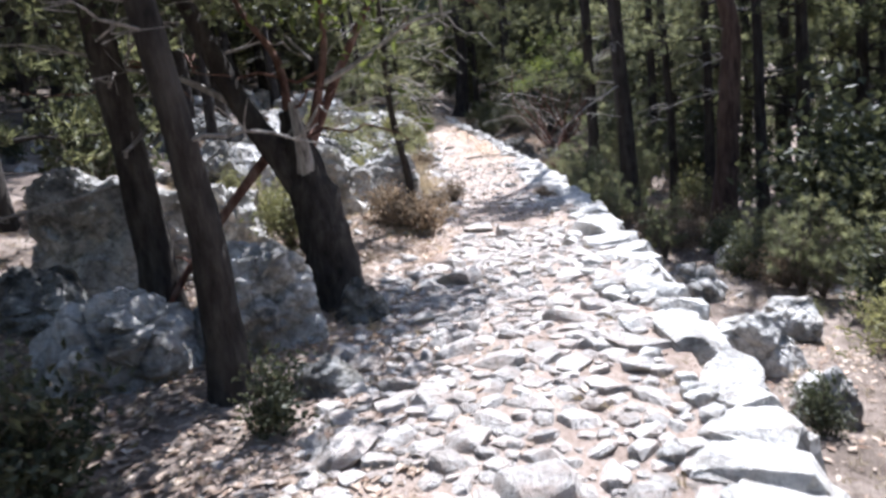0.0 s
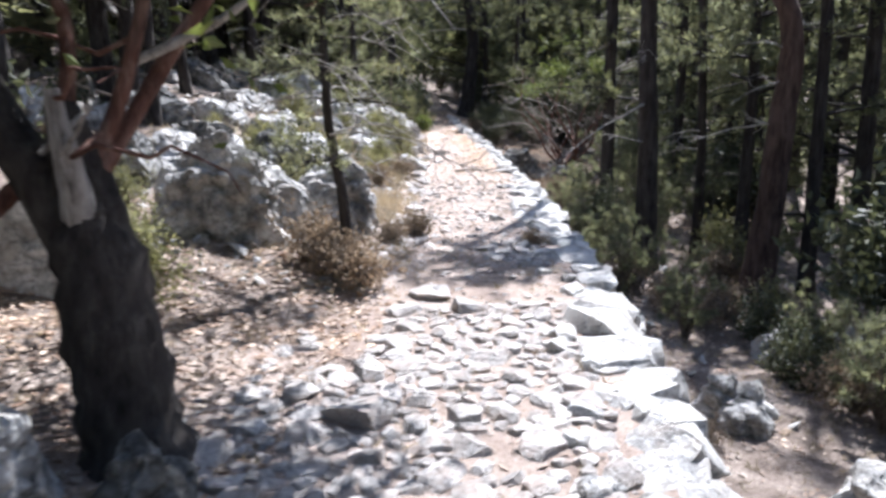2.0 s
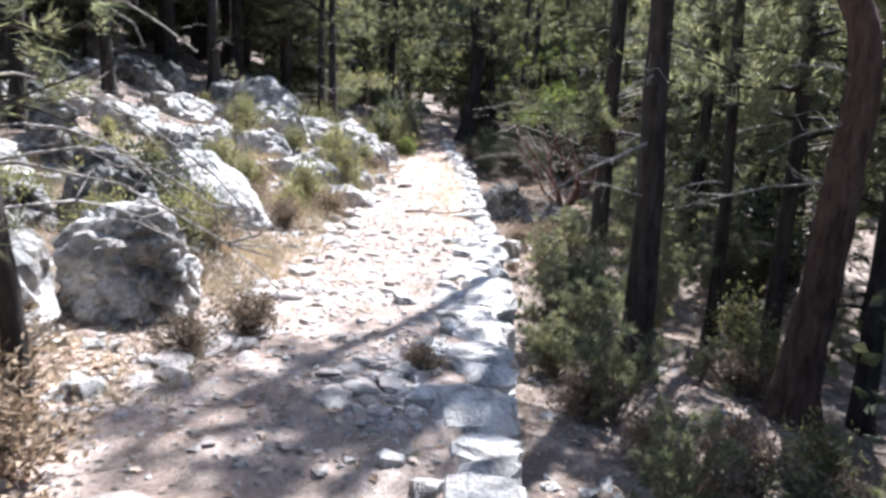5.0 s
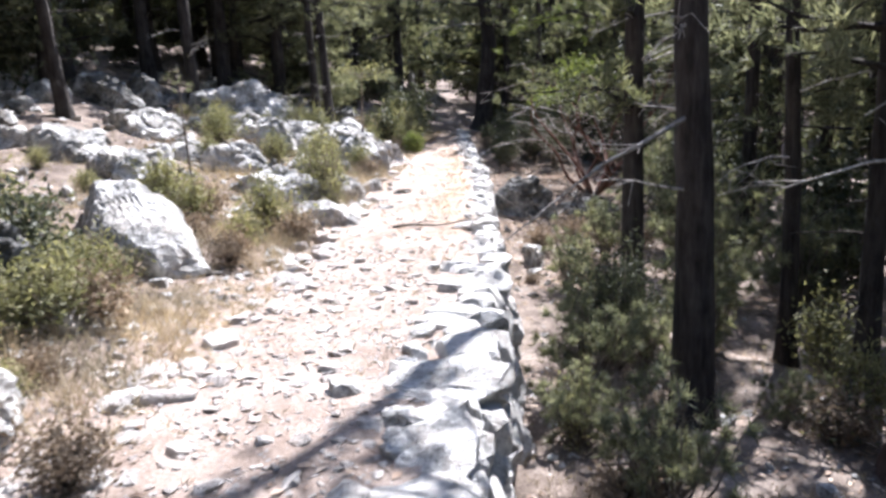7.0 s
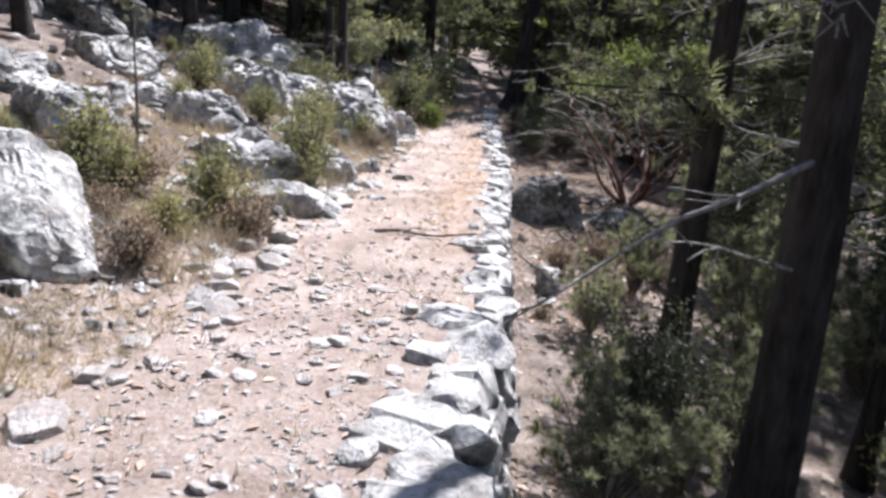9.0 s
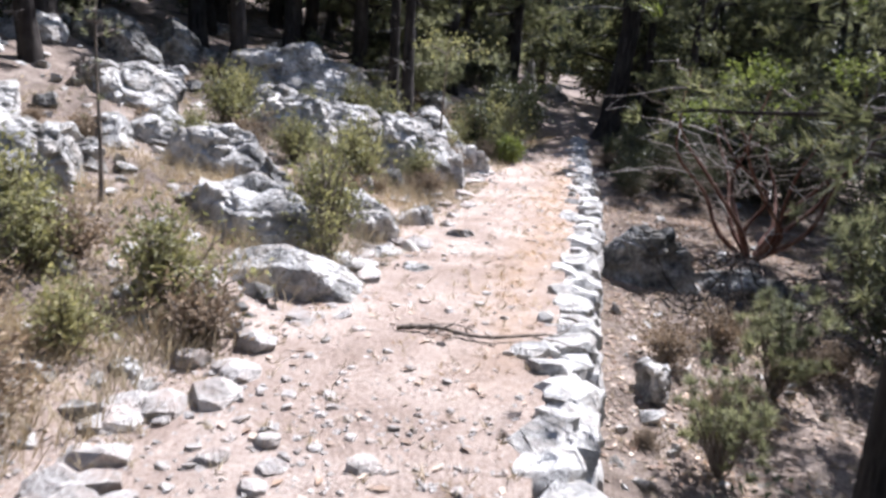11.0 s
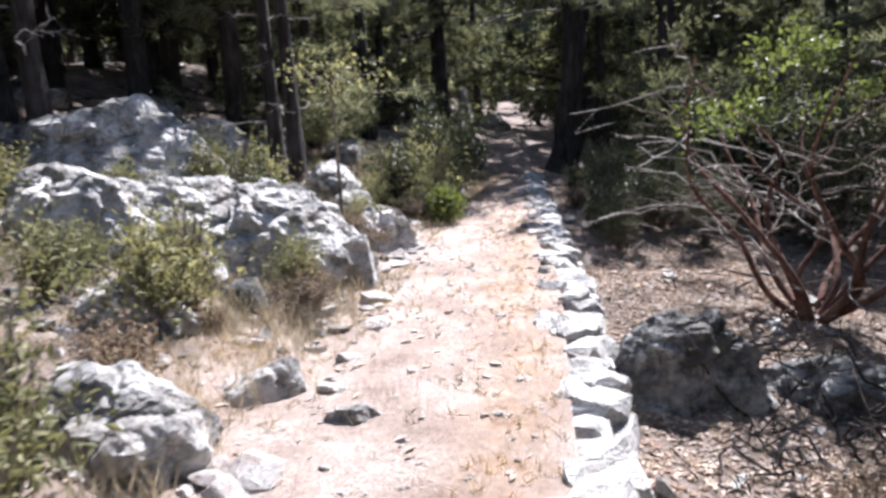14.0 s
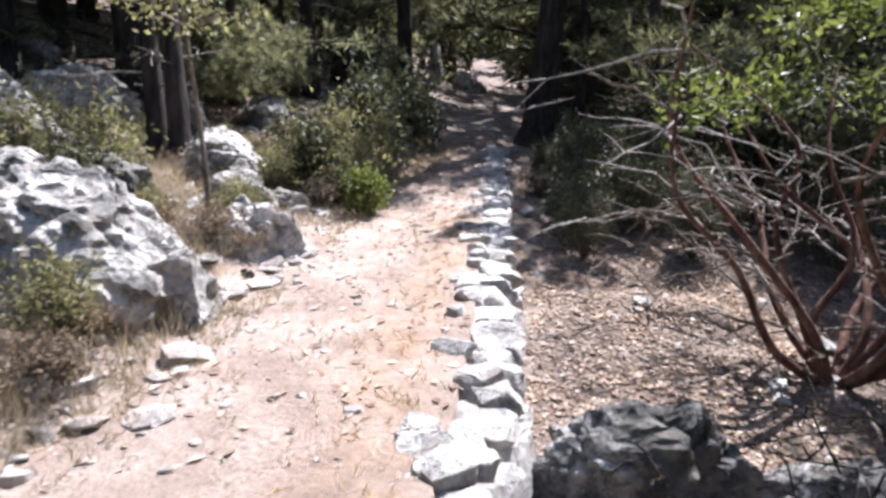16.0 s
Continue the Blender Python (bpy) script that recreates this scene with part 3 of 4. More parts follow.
pine(rng, [(0, 0, 0), (-0.02, 0, 1.0), (-0.08, 0, 2.0), (-0.2, 0.1, 3.4), (-0.3, 0.2, 5.0), (-0.4, 0.2, 6.8)], 0.13,
     limb_rows(rng, 10, 0.2, 0.5, 1.2, False) + limb_rows(rng, 14, 0.45, 1.0, 1.8) + limb_rows(rng, 16, 0.4, 0.9, 2.6, az=1.6), (0.075, 0.024, 30), 3, BARK_OLD, LEAF, tree, broad=True)

# the gnarled arbutus
rng = np.random.default_rng(123)
bx, by = -0.85, 4.85
tree = empty("arbutus_tree", bx, by, surface(bx, by) - 0.08, "gnarled old arbutus with red peeling branches", "tree")
tl = curve_points([(0, 0, 0), (-0.03, 0.02, 0.35), (-0.08, 0.05, 0.75), (-0.14, 0.1, 1.1), (-0.2, 0.12, 1.45)], 6)
piece("trunk", tube(tl, np.interp(np.linspace(0, 1, len(tl)), [0, 0.12, 0.6, 1], [0.27, 0.19, 0.165, 0.06]), 14, 0.07, rng), BARK_OLD, tree, "furrowed grey trunk", True)
ARMS = [
    ([(-0.1, 0.05, 0.8), (-0.32, 0.1, 1.2), (-0.5, 0.15, 1.5), (-0.75, 0.25, 2.1), (-1.0, 0.35, 2.8), (-1.2, 0.5, 3.8)], 0.11, BARK_OLD),
    ([(-0.16, 0.1, 1.1), (0.0, 0.2, 1.5), (0.1, 0.3, 2.0), (0.05, 0.4, 2.8)], 0.04, ARBUTUS),
    ([(-0.12, 0.05, 0.85), (-0.1, -0.05, 1.2), (-0.12, -0.08, 1.5)], 0.075, DEADWOOD),
    ([(-0.4, 0.12, 1.15), (-0.7, -0.1, 0.8), (-1.0, -0.3, 0.4), (-1.15, -0.4, 0.1)], 0.04, ARBUTUS),
    ([(-0.5, 0.15, 1.5), (-0.9, 0.2, 1.75), (-1.4, 0.2, 1.9)], 0.03, DEADWOOD),
    ([(0.02, 0.25, 1.6), (0.35, 0.3, 1.75), (0.7, 0.3, 1.95), (1.0, 0.4, 2.0)], 0.022, DEADWOOD),
    ([(-0.1, 0.1, 1.15), (0.25, 0.55, 1.9), (0.75, 1.05, 2.75), (1.2, 1.6, 3.3), (1.9, 2.2, 3.75)], 0.035, ARBUTUS),
    ([(-0.2, 0.1, 1.3), (-0.25, 0.3, 1.8), (-0.5, 0.35, 2.3), (-0.4, 0.4, 2.9)], 0.035, ARBUTUS),
]
for nodes, r, mt in ARMS:
    lp = curve_points(nodes, 5)
    arm = piece("branch", tube(lp, np.linspace(r, r * 0.35, len(lp)), 8, 0.06, rng), mt, tree, {ARBUTUS: "red peeling branch", DEADWOOD: "bleached dead branch"}.get(mt, ""), True)
    for _ in range(4):
        w = limb_points(rng, lp[rng.integers(len(lp) // 2, len(lp))], rng.uniform(0, 6.28), rng.uniform(0.35, 0.9), rng.uniform(-0.1, 0.7), 0.3, 8, 0.4)
        piece("twig", tube(w, np.linspace(0.012, 0.003, 8), 5), DEADWOOD if rng.random() < 0.5 else ARBUTUS, arm, smooth=True)
# the outer clusters hang unseen over the trail, added to shade the ground
cl = np.array([(0.05, 0.4, 2.9), (-0.8, 0.3, 3.4), (-0.4, 0.4, 3.0), (0.35, 0.2, 2.2), (-0.2, 0.2, 2.5), (-0.6, 0.8, 3.3), (-1.2, 0.6, 3.2), (-0.2, 1.0, 3.2), (-0.9, 1.2, 3.6), (0.7, 1.0, 2.9), (1.0, 1.4, 3.1), (1.4, 1.7, 3.3), (0.5, 1.5, 3.3), (0.2, 1.4, 3.0), (1.2, 2.1, 3.5), (0.8, 1.9, 3.4), (1.0, 1.4, 3.6), (1.3, 1.6, 3.7), (1.6, 1.9, 3.8), (1.1, 2.2, 3.7), (1.5, 2.3, 3.9), (0.9, 2.5, 3.8), (1.3, 2.6, 3.9), (1.75, 2.1, 3.9), (0.5, 2.1, 3.6), (0.3, 1.7, 3.4)])
piece("foliage", leaf_cloud(rng, cl, 190, 0.26, 0.10, 0.024), LEAF_BRIGHT, tree)

# the thin sapling with bare white twigs
rng = np.random.default_rng(124)
sx, sy = -0.47, 7.66
tree = empty("pine_sapling", sx, sy, surface(sx, sy) - 0.03, "thin pine sapling with drooping bare white twigs", "tree")
pine(rng, [(0.04, 0, 0), (0.02, 0, 0.6), (-0.06, 0, 1.2), (-0.06, 0, 1.9), (-0.04, 0, 2.7), (0, 0, 3.6)], 0.05,
     [(r[0], r[1], r[2], 0.25, 0.6, False) for r in limb_rows(rng, 20, 0.3, 0.8, 1.1, False, 0.2)] + limb_rows(rng, 22, 0.3, 1.0, 0.8), needle=(0.09, 0.004, 16), leaf_mat=NEEDLE_GREY, parent=tree, sides=8, thin=0.55)

# the dark tree where the trail narrows
rng = np.random.default_rng(125)
mx, my = 0.78, 27.6
tree = empty("pine_tree", mx, my, surface(mx, my) - 0.05, "dark bent pine at the narrowing of the trail", "tree")
pine(rng, [(-0.1, 0, 0), (0.05, 0, 1.0), (0.2, 0, 2.4), (0.15, 0, 3.3), (0.02, 0, 4.2), (0.3, 0, 5.6), (0.4, 0.1, 7.5)], 0.27,
     [(0.46, math.pi * 0.97, 1.9, 0.25, 0.35, False), (0.42, 0.1, 1.5, 0.35, 0.2, False)] + limb_rows(rng, 26, 0.5, 1.0, 2.0), parent=tree)

# mid-slope trees by the upper rocks
for k, (x, y, r, h, n) in enumerate([(-2.3, 22.2, 0.11, 6.5, 22), (-2.62, 22.35, 0.10, 6.5, 18), (-4.7, 20.9, 0.13, 8, 20), (-5.4, 29.0, 0.17, 9, 26), (-3.0, 27.5, 0.13, 9, 30), (-7.0, 24.0, 0.15, 9, 30)]):
    rng = np.random.default_rng(140 + k)
    tree = empty("pine_tree", x, y, surface(x, y) - 0.05, "dark pine among pale rocks on the slope", "tree")
    pine(rng, trunk_line(rng, h, 0.02), r, limb_rows(rng, 6, 0.15, 0.4, 0.8, False) + limb_rows(rng, n, 0.42, 1.0, 1.6), parent=tree)

# the forest: six grown trees, then copies of them
def forest_tree(seed, h, r, low, n, length, mat, label, x, y, tuft, tufts):
    rng = np.random.default_rng(seed)
    tree = empty("forest_pine", x, y, surface(x, y) - 0.1, label, "tree", "pines of the forest")
    pine(rng, trunk_line(rng, h, 0.03), r, limb_rows(rng, 7, 0.06, max(low, 0.2), 1.1, False) + limb_rows(rng, n, low, 1.0, length), tuft, tufts, None, mat, tree, 7, False)
    return tree


KINDS = [
    forest_tree(201, 11.0, 0.17, 0.22, 44, 2.3, NEEDLE, "dark forest pine with a tall bare trunk", 9.5, 22.0, (0.20, 0.014, 13), 3),
    forest_tree(202, 9.5, 0.14, 0.10, 46, 2.1, NEEDLE, "dense dark forest pine with low boughs", 7.5, 24.5, (0.20, 0.014, 13), 3),
    forest_tree(203, 8.0, 0.11, 0.05, 46, 1.9, NEEDLE_GREY, "grey-green young pine of the forest", 5.5, 24.0, (0.20, 0.014, 13), 3),
    forest_tree(204, 10.5, 0.12, 0.3, 36, 2.0, NEEDLE_GREY, "slim forest pine with a thin crown", 6.9, 19.9, (0.20, 0.014, 13), 3),
]
FAR = [
    forest_tree(205, 11.0, 0.17, 0.10, 40, 2.4, NEEDLE, "dark pine deep in the forest", -6.0, 40.0, (0.42, 0.035, 9), 2),
    forest_tree(206, 9.0, 0.15, 0.04, 42, 2.2, NEEDLE, "bushy dark pine deep in the forest", 3.0, 42.0, (0.42, 0.035, 9), 2),
    forest_tree(207, 10.0, 0.13, 0.16, 36, 2.2, NEEDLE_GREY, "greyish pine deep in the forest", -1.5, 45.0, (0.42, 0.035, 9), 2),
]


def shades_trail(x, y, h, r):
    """Would a crown here throw its shadow on the sunlit part of the trail?"""
    for py in np.arange(0, 23, 0.8):
        for px in (-2.2, -0.6, 0.6, 1.5):
            d = (x - px) * math.sin(SUN_AZ) + (y - py) * math.cos(SUN_AZ)
            off = abs((x - px) * math.cos(SUN_AZ) - (y - py) * math.sin(SUN_AZ))
            if 0 < d < h / math.tan(SUN_EL) and off < r:
                return True
    return False


rng = np.random.default_rng(300)
spots = [(k.location.x, k.location.y) for k in KINDS + FAR] + [(2.8, 11.4), (2.7, 13.7), (4.3, 11.5), (5, 11.6), (6.3, 12.9)]
made = 0
for _ in range(9000):
    if made >= 155:
        break
    a, d = rng.uniform(-1.3, 1.3), rng.uniform(4, 48)
    x, y = 0.8 + d * math.sin(a), 9 + d * math.cos(a)
    u, l = x - float(along(OUTER, y)), float(along(INNER, y)) - x
    if max(u, l) < 0.9 or (0 < l < (4.6 if y < 21 else 3.0) and y < 27) or (0 < u < 3.2 and y < 24):
        continue
    if min((x - p) ** 2 + (y - q) ** 2 for p, q in spots) < 1.6 ** 2 or shades_trail(x, y, 11, 1.9):
        continue
    spots.append((x, y))
    s = rng.uniform(0.8, 1.2)
    kind = FAR[made % 3] if d > 20 else KINDS[made % 4]
    copy_thing(kind, pose(x, y, surface(x, y) - 0.1, 0, 0, rng.uniform(0, 360)) @ Matrix.Diagonal((s, s, s, 1)))
    made += 1

for k, (x, y) in enumerate([(7.3, 15.8), (5.2, 18.2), (7.0, 18.0)]):
    copy_thing(KINDS[(0, 3, 2)[k]], pose(x, y, surface(x, y) - 0.1, 0, 0, 41 * k))

rng = np.random.default_rng(310)
for lo, hi, y0, y1, n in ((-9.0, -3.2, 23.0, 33.0, 16), (1.2, 5.5, 26.5, 37.0, 11), (-3.5, -1.9, 29.5, 37.0, 4)):
    done = 0
    for _ in range(400):
        x, y = rng.uniform(lo, hi), rng.uniform(y0, y1)
        if done == n or min((x - p) ** 2 + (y - q) ** 2 for p, q in spots) < 1.3 ** 2 or shades_trail(x, y, 9, 1.2):
            continue
        spots.append((x, y))
        copy_thing(KINDS[(done * 3 + 1) % 4], pose(x, y, surface(x, y) - 0.1, 0, 0, rng.uniform(0, 360)) @ Matrix.Diagonal((0.9, 0.9, 0.9, 1)))
        done += 1

for k, (x, y, s) in enumerate([(6.4, 26.0, 0.8), (-4.3, 13.5, 0.8), (-5.0, 14.3, 0.9), (-5.2, 17.4, 0.9), (2.3, 25.3, 0.7), (4.75, 13.3, 0.85), (-6.2, 18.6, 0.9), (-7.0, 20.4, 0.9), (-6.1, 21.9, 0.9), (-7.9, 17.0, 1.0), (-6.3, 16.0, 0.9)]):
    copy_thing(KINDS[(2, 3, 0, 3, 1, 3, 0, 1, 0, 1, 3)[k]], pose(x, y, surface(x, y) - 0.1, 0, 0, 77 * k) @ Matrix.Diagonal((s, s, s, 1)))

# pines that shade the upper ridge
for k, (x, y) in enumerate([(-3.9, 23.9), (-5.2, 24.3)]):
    copy_thing(KINDS[0], pose(x, y, surface(x, y) - 0.1, 0, 0, 31 + 97 * k) @ Matrix.Diagonal((0.9, 0.9, 0.9, 1)))

# dense pines of the lower slope
for k, (x, y, s) in enumerate([(6.9, 26.6, 1.0), (5.2, 27.3, 0.9), (7.4, 23.6, 1.0)]):
    copy_thing(KINDS[1], pose(x, y, surface(x, y) - 0.1, 0, 0, 53 * k) @ Matrix.Diagonal((s, s, s, 1)))

# trees behind the walk's start
for k, (x, y) in enumerate([(-4.5, -3), (-3.2, 0.2), (-5.0, 2.6), (3.8, -2.5), (5.5, 1.5), (-4.6, 7.2), (6.5, 5.5), (-6.5, 10.0), (-6.0, 5.0), (-7.5, 13.5), (8.0, 8.5)]):
    copy_thing(KINDS[k % 4], pose(x, y, surface(x, y) - 0.1, 0, 0, 67 * k))


# ---- shrubs ----
def shrub(seed, h, w, mat, label, category, x, y, leaf=(0.05, 0.013), stems=14, per=36, blobs=3, needle=False, twig=None):
    rng = np.random.default_rng(seed)
    bush = empty("shrub", x, y, surface(x, y) - 0.04, label, category)
    tubes, tips, ways = [], [], []
    for k in range(stems):
        az, out = rng.uniform(0, 2 * math.pi), abs(rng.normal(0.5, 0.3)) * w * 0.5
        top = h * rng.uniform(0.55, 1.1) * (1 - 0.35 * (out / w))
        e = np.array([math.cos(az) * out, math.sin(az) * out, top])
        pts = np.stack([e * 0.02, e * (0.35, 0.35, 0.4) + rng.normal(0, 0.03 * w, 3), e * (0.75, 0.75, 0.75) + rng.normal(0, 0.04 * w, 3), e])
        tubes.append(tube(curve_points(pts, 2), np.linspace(0.006 + 0.008 * h, 0.003, 7), 3))
        for _ in range(blobs):
            s = rng.uniform(0.45, 1.05)
            q = e * (s, s, s) + rng.normal(0, 0.08 * w, 3)
            q[2] = max(0.06, q[2])
            tips.append(q), ways.append((q - e * 0.2) / (np.linalg.norm(q) + 0.1))
            tubes.append(tube(np.stack([e * s * 0.7, q]), (0.004, 0.002), 3))
    piece("branching_stem", join(tubes), twig or TWIG, bush, smooth=True)
    if per:
        vf = needle_cloud(rng, tips, ways, per, leaf[0], leaf[1], 1.2) if needle else leaf_cloud(rng, tips, per, 0.07 * w + 0.02, leaf[0], leaf[1])
        piece("foliage", vf, mat, bush)
    return bush


GREEN = shrub(401, 0.7, 0.8, LEAF, "dense dark green evergreen shrub", "shrub", -1.65, 11.3, leaf=(0.068, 0.02), stems=18, per=20)
OLIVE = shrub(402, 0.6, 0.7, LEAF_OLIVE, "yellow-green scrubby bush in the sun", "shrub", -0.8, 15.75, (0.062, 0.011), stems=26, per=17)
DRY = shrub(403, 0.45, 0.6, LEAF_DRY, "dry brown twiggy bush", "shrub", -0.55, 7.5, (0.055, 0.011), stems=22, per=16)
TALL = shrub(404, 1.9, 1.7, LEAF, "tall dark evergreen thicket bush", "shrub", 3.6, 24.6, (0.14, 0.042), stems=24, per=22)
GREY = shrub(405, 1.3, 1.3, NEEDLE_GREY, "grey-green juniper-like evergreen bush", "shrub", 3.9, 15.2, (0.12, 0.006), stems=24, per=60, needle=True)
FINE = shrub(407, 1.9, 1.7, LEAF, "tall dense dark green shrub", "shrub", 3.0, 25.0, (0.065, 0.018), stems=24, per=64)
FRESH = shrub(406, 0.42, 0.5, LEAF_BRIGHT, "fresh bright green low bush", "shrub", -0.5, 22.3, (0.06, 0.018), stems=14, per=30)


def again(kind, x, y, s=1.0, turn=0.0):
    return copy_thing(kind, pose(x, y, surface(x, y) - 0.03, 0, 0, turn) @ Matrix.Diagonal((s, s, s, 1)))


again(OLIVE, -1.2, 11.0, 0.8, 0)
again(OLIVE, -2.1, 11.7, 1.1, 53)
again(OLIVE, -0.8, 13.9, 0.95, 106)
again(DRY, -0.5, 13.7, 0.85, 30)
again(OLIVE, -2.95, 17.9, 1.0, 80)
again(OLIVE, -1.3, 17.5, 1.0, 300)
again(OLIVE, -0.85, 13.2, 0.6, 159)
again(DRY, -0.75, 12.6, 0.8, 318)
again(DRY, -1.1, 16.9, 0.8, 11)
again(DRY, -0.72, 18.4, 0.7, 64)
again(OLIVE, -1.35, 17.8, 0.9, 117)
again(OLIVE, -2.6, 20.6, 1.0, 170)
again(GREEN, -2.0, 20.4, 0.8, 223)
again(OLIVE, -3.1, 21.2, 1.0, 276)
again(OLIVE, -0.9, 22.6, 0.9, 329)
again(DRY, -1.3, 22.9, 1.2, 22)
again(GREEN, -1.15, 24.5, 1.5, 17)
again(OLIVE, -0.85, 24.0, 1.2, 140)
again(GREEN, -0.9, 26.0, 1.5, 95)
again(OLIVE, -2.25, 21.0, 1.1, 33)
again(GREEN, -1.6, 23.4, 0.8, 75)
again(DRY, -0.9, 23.2, 0.9, 128)
again(FINE, -1.5, 25.8, 0.5, 181)
again(TALL, -2.0, 28.3, 0.5, 234)
again(TALL, -3.1, 27.0, 0.6, 287)
again(TALL, -2.9, 29.0, 0.6, 340)
again(TALL, -3.6, 25.2, 0.5, 33)
again(TALL, -4.6, 26.5, 0.6, 86)
again(GREEN, -1.2, 25.2, 1.2, 139)
again(DRY, -0.9, 10.9, 0.9, 192)
again(DRY, -0.3, 7.3, 0.9, 245)
again(DRY, 0.0, 9.15, 0.7, 20)
again(DRY, -0.2, 8.75, 0.6, 80)
again(DRY, 1.1, 8.75, 0.42, 200)
again(DRY, -0.75, 7.85, 1.0, 298)
again(OLIVE, -1.0, 10.6, 0.8, 351)
again(OLIVE, -1.9, 13.9, 0.9, 44)
again(DRY, -1.5, 13.9, 0.9, 97)
again(DRY, -2.4, 17.4, 0.9, 150)
again(OLIVE, -2.0, 17.6, 0.8, 203)
again(OLIVE, -3.3, 18.6, 0.9, 256)
again(OLIVE, 4.3, 12.3, 1.1, 309)
again(DRY, 4.0, 12.0, 1.1, 2)
again(OLIVE, 4.6, 13.6, 1.2, 55)
again(DRY, 2.4, 3.4, 0.9, 108)
again(OLIVE, 2.3, 3.0, 0.8, 161)
again(DRY, 2.9, 4.2, 1.0, 214)
again(OLIVE, 3.3, 5.1, 1.1, 267)
again(GREEN, 3.7, 6.2, 1.1, 320)
again(DRY, 3.4, 7.4, 1.1, 13)
again(DRY, 3.3, 9.6, 1.0, 66)
again(OLIVE, 4.5, 8.2, 1.0, 119)
again(GREY, 2.25, 12.4, 0.75, 172)
again(FINE, 2.55, 13.0, 0.6, 225)
again(GREY, 2.1, 11.4, 0.5, 20)
again(GREY, 2.75, 12.9, 0.6, 120)
again(GREY, 2.35, 13.7, 0.6, 260)
again(DRY, 2.3, 10.6, 0.9, 90)
again(DRY, 2.7, 9.8, 1.1, 190)
again(GREY, 3.3, 13.4, 0.7, 278)
again(DRY, 3.4, 10.4, 0.9, 24)
again(OLIVE, 4.0, 10.2, 0.9, 77)
again(GREY, 2.3, 15.2, 0.6, 130)
again(DRY, 2.5, 16.0, 1.1, 183)
again(DRY, 2.0, 16.8, 0.9, 236)
again(GREY, 2.9, 16.9, 0.8, 289)
again(DRY, 2.5, 17.6, 1.0, 342)
again(GREY, 4.3, 16.4, 1.2, 35)
again(FINE, 4.2, 18.0, 0.9, 88)
again(FINE, 2.1, 24.0, 0.7, 141)
again(FINE, 2.8, 25.8, 1.0, 194)
again(GREEN, 1.4, 23.3, 1.0, 247)
again(GREEN, 1.5, 25.2, 1.1, 300)
again(GREEN, 1.25, 26.9, 0.9, 353)
again(GREY, 4.3, 19.3, 1.2, 46)
again(FINE, 5.0, 21.8, 1.1, 99)
again(FINE, 4.0, 23.5, 1.1, 152)
again(GREY, 5.0, 15.5, 1.1, 205)
again(TALL, 5.8, 16.4, 1.0, 258)
again(GREEN, -0.9, 3.0, 0.5, 311)
again(DRY, -1.9, 2.7, 0.9, 4)
again(GREEN, -1.7, 2.5, 0.8, 57)
again(DRY, -2.9, 3.3, 1.0, 110)
again(OLIVE, -1.5, 6.4, 0.9, 163)
again(OLIVE, -1.9, 7.0, 0.8, 216)
again(TALL, -4.0, 8.2, 0.8, 269)
again(GREEN, -0.9, 24.2, 0.8, 322)
again(FINE, 0.95, 29.6, 0.5, 15)
again(FINE, 1.5, 31.0, 0.7, 68)
again(FINE, -2.7, 31.0, 0.6, 121)
again(FINE, 0.4, 32.6, 0.5, 174)
again(TALL, -0.3, 36.5, 0.9, 227)
again(TALL, -2.2, 35.5, 0.9, 280)
again(TALL, 1.2, 35.0, 0.9, 333)
again(FINE, 1.5, 22.7, 0.4, 26)
again(FINE, 1.9, 23.4, 0.5, 79)
again(FINE, 2.5, 22.9, 0.5, 132)
again(FINE, 1.35, 24.6, 0.45, 185)
again(GREEN, 0.95, 25.6, 0.6, 238)
again(DRY, 0.95, 24.6, 0.8, 291)
again(OLIVE, -1.3, 10.0, 0.8, 344)
again(GREY, 3.5, 13.9, 0.9, 220)

# tall upright bushes between the pale rocks
UPRIGHT = shrub(408, 0.85, 0.55, LEAF_OLIVE, "upright sparse yellow-green bush between pale rocks", "shrub", -0.62, 15.5, (0.048, 0.010), stems=22, per=10)
again(UPRIGHT, -0.85, 15.95, 1.0, 150)
again(UPRIGHT, -0.5, 15.2, 0.6, 80)
again(UPRIGHT, -1.3, 17.95, 0.9, 10)
again(OLIVE, -0.95, 23.0, 1.4, 60)
again(GREEN, -1.2, 22.8, 1.1, 200)

# undergrowth between the trees
rng = np.random.default_rng(410)
made = 0
for k in range(125):
    y = rng.uniform(8.8, 25)
    l = abs(rng.normal(0.5, 1.6)) + 0.25
    x = float(along(INNER, y)) - l
    if 14.2 < y < 17.4 and x > -2.6:
        continue
    again((DRY, OLIVE, DRY, OLIVE, DRY)[k % 5], x, y, rng.uniform(0.3, 0.75), rng.uniform(0, 360))
for k in range(60):
    y = rng.uniform(2.0, 24)
    x = float(along(OUTER, y)) + rng.uniform(0.35, 2.6)
    if (x - 1.8) ** 2 + (y - 19.2) ** 2 < 0.8 or (y > 18.3 and x < 3.4) or (y > 14.5 and k % 4 != 1):
        continue
    again((GREY, DRY, GREEN, OLIVE)[k % 4], x, y, rng.uniform(0.35, 0.8), rng.uniform(0, 360))
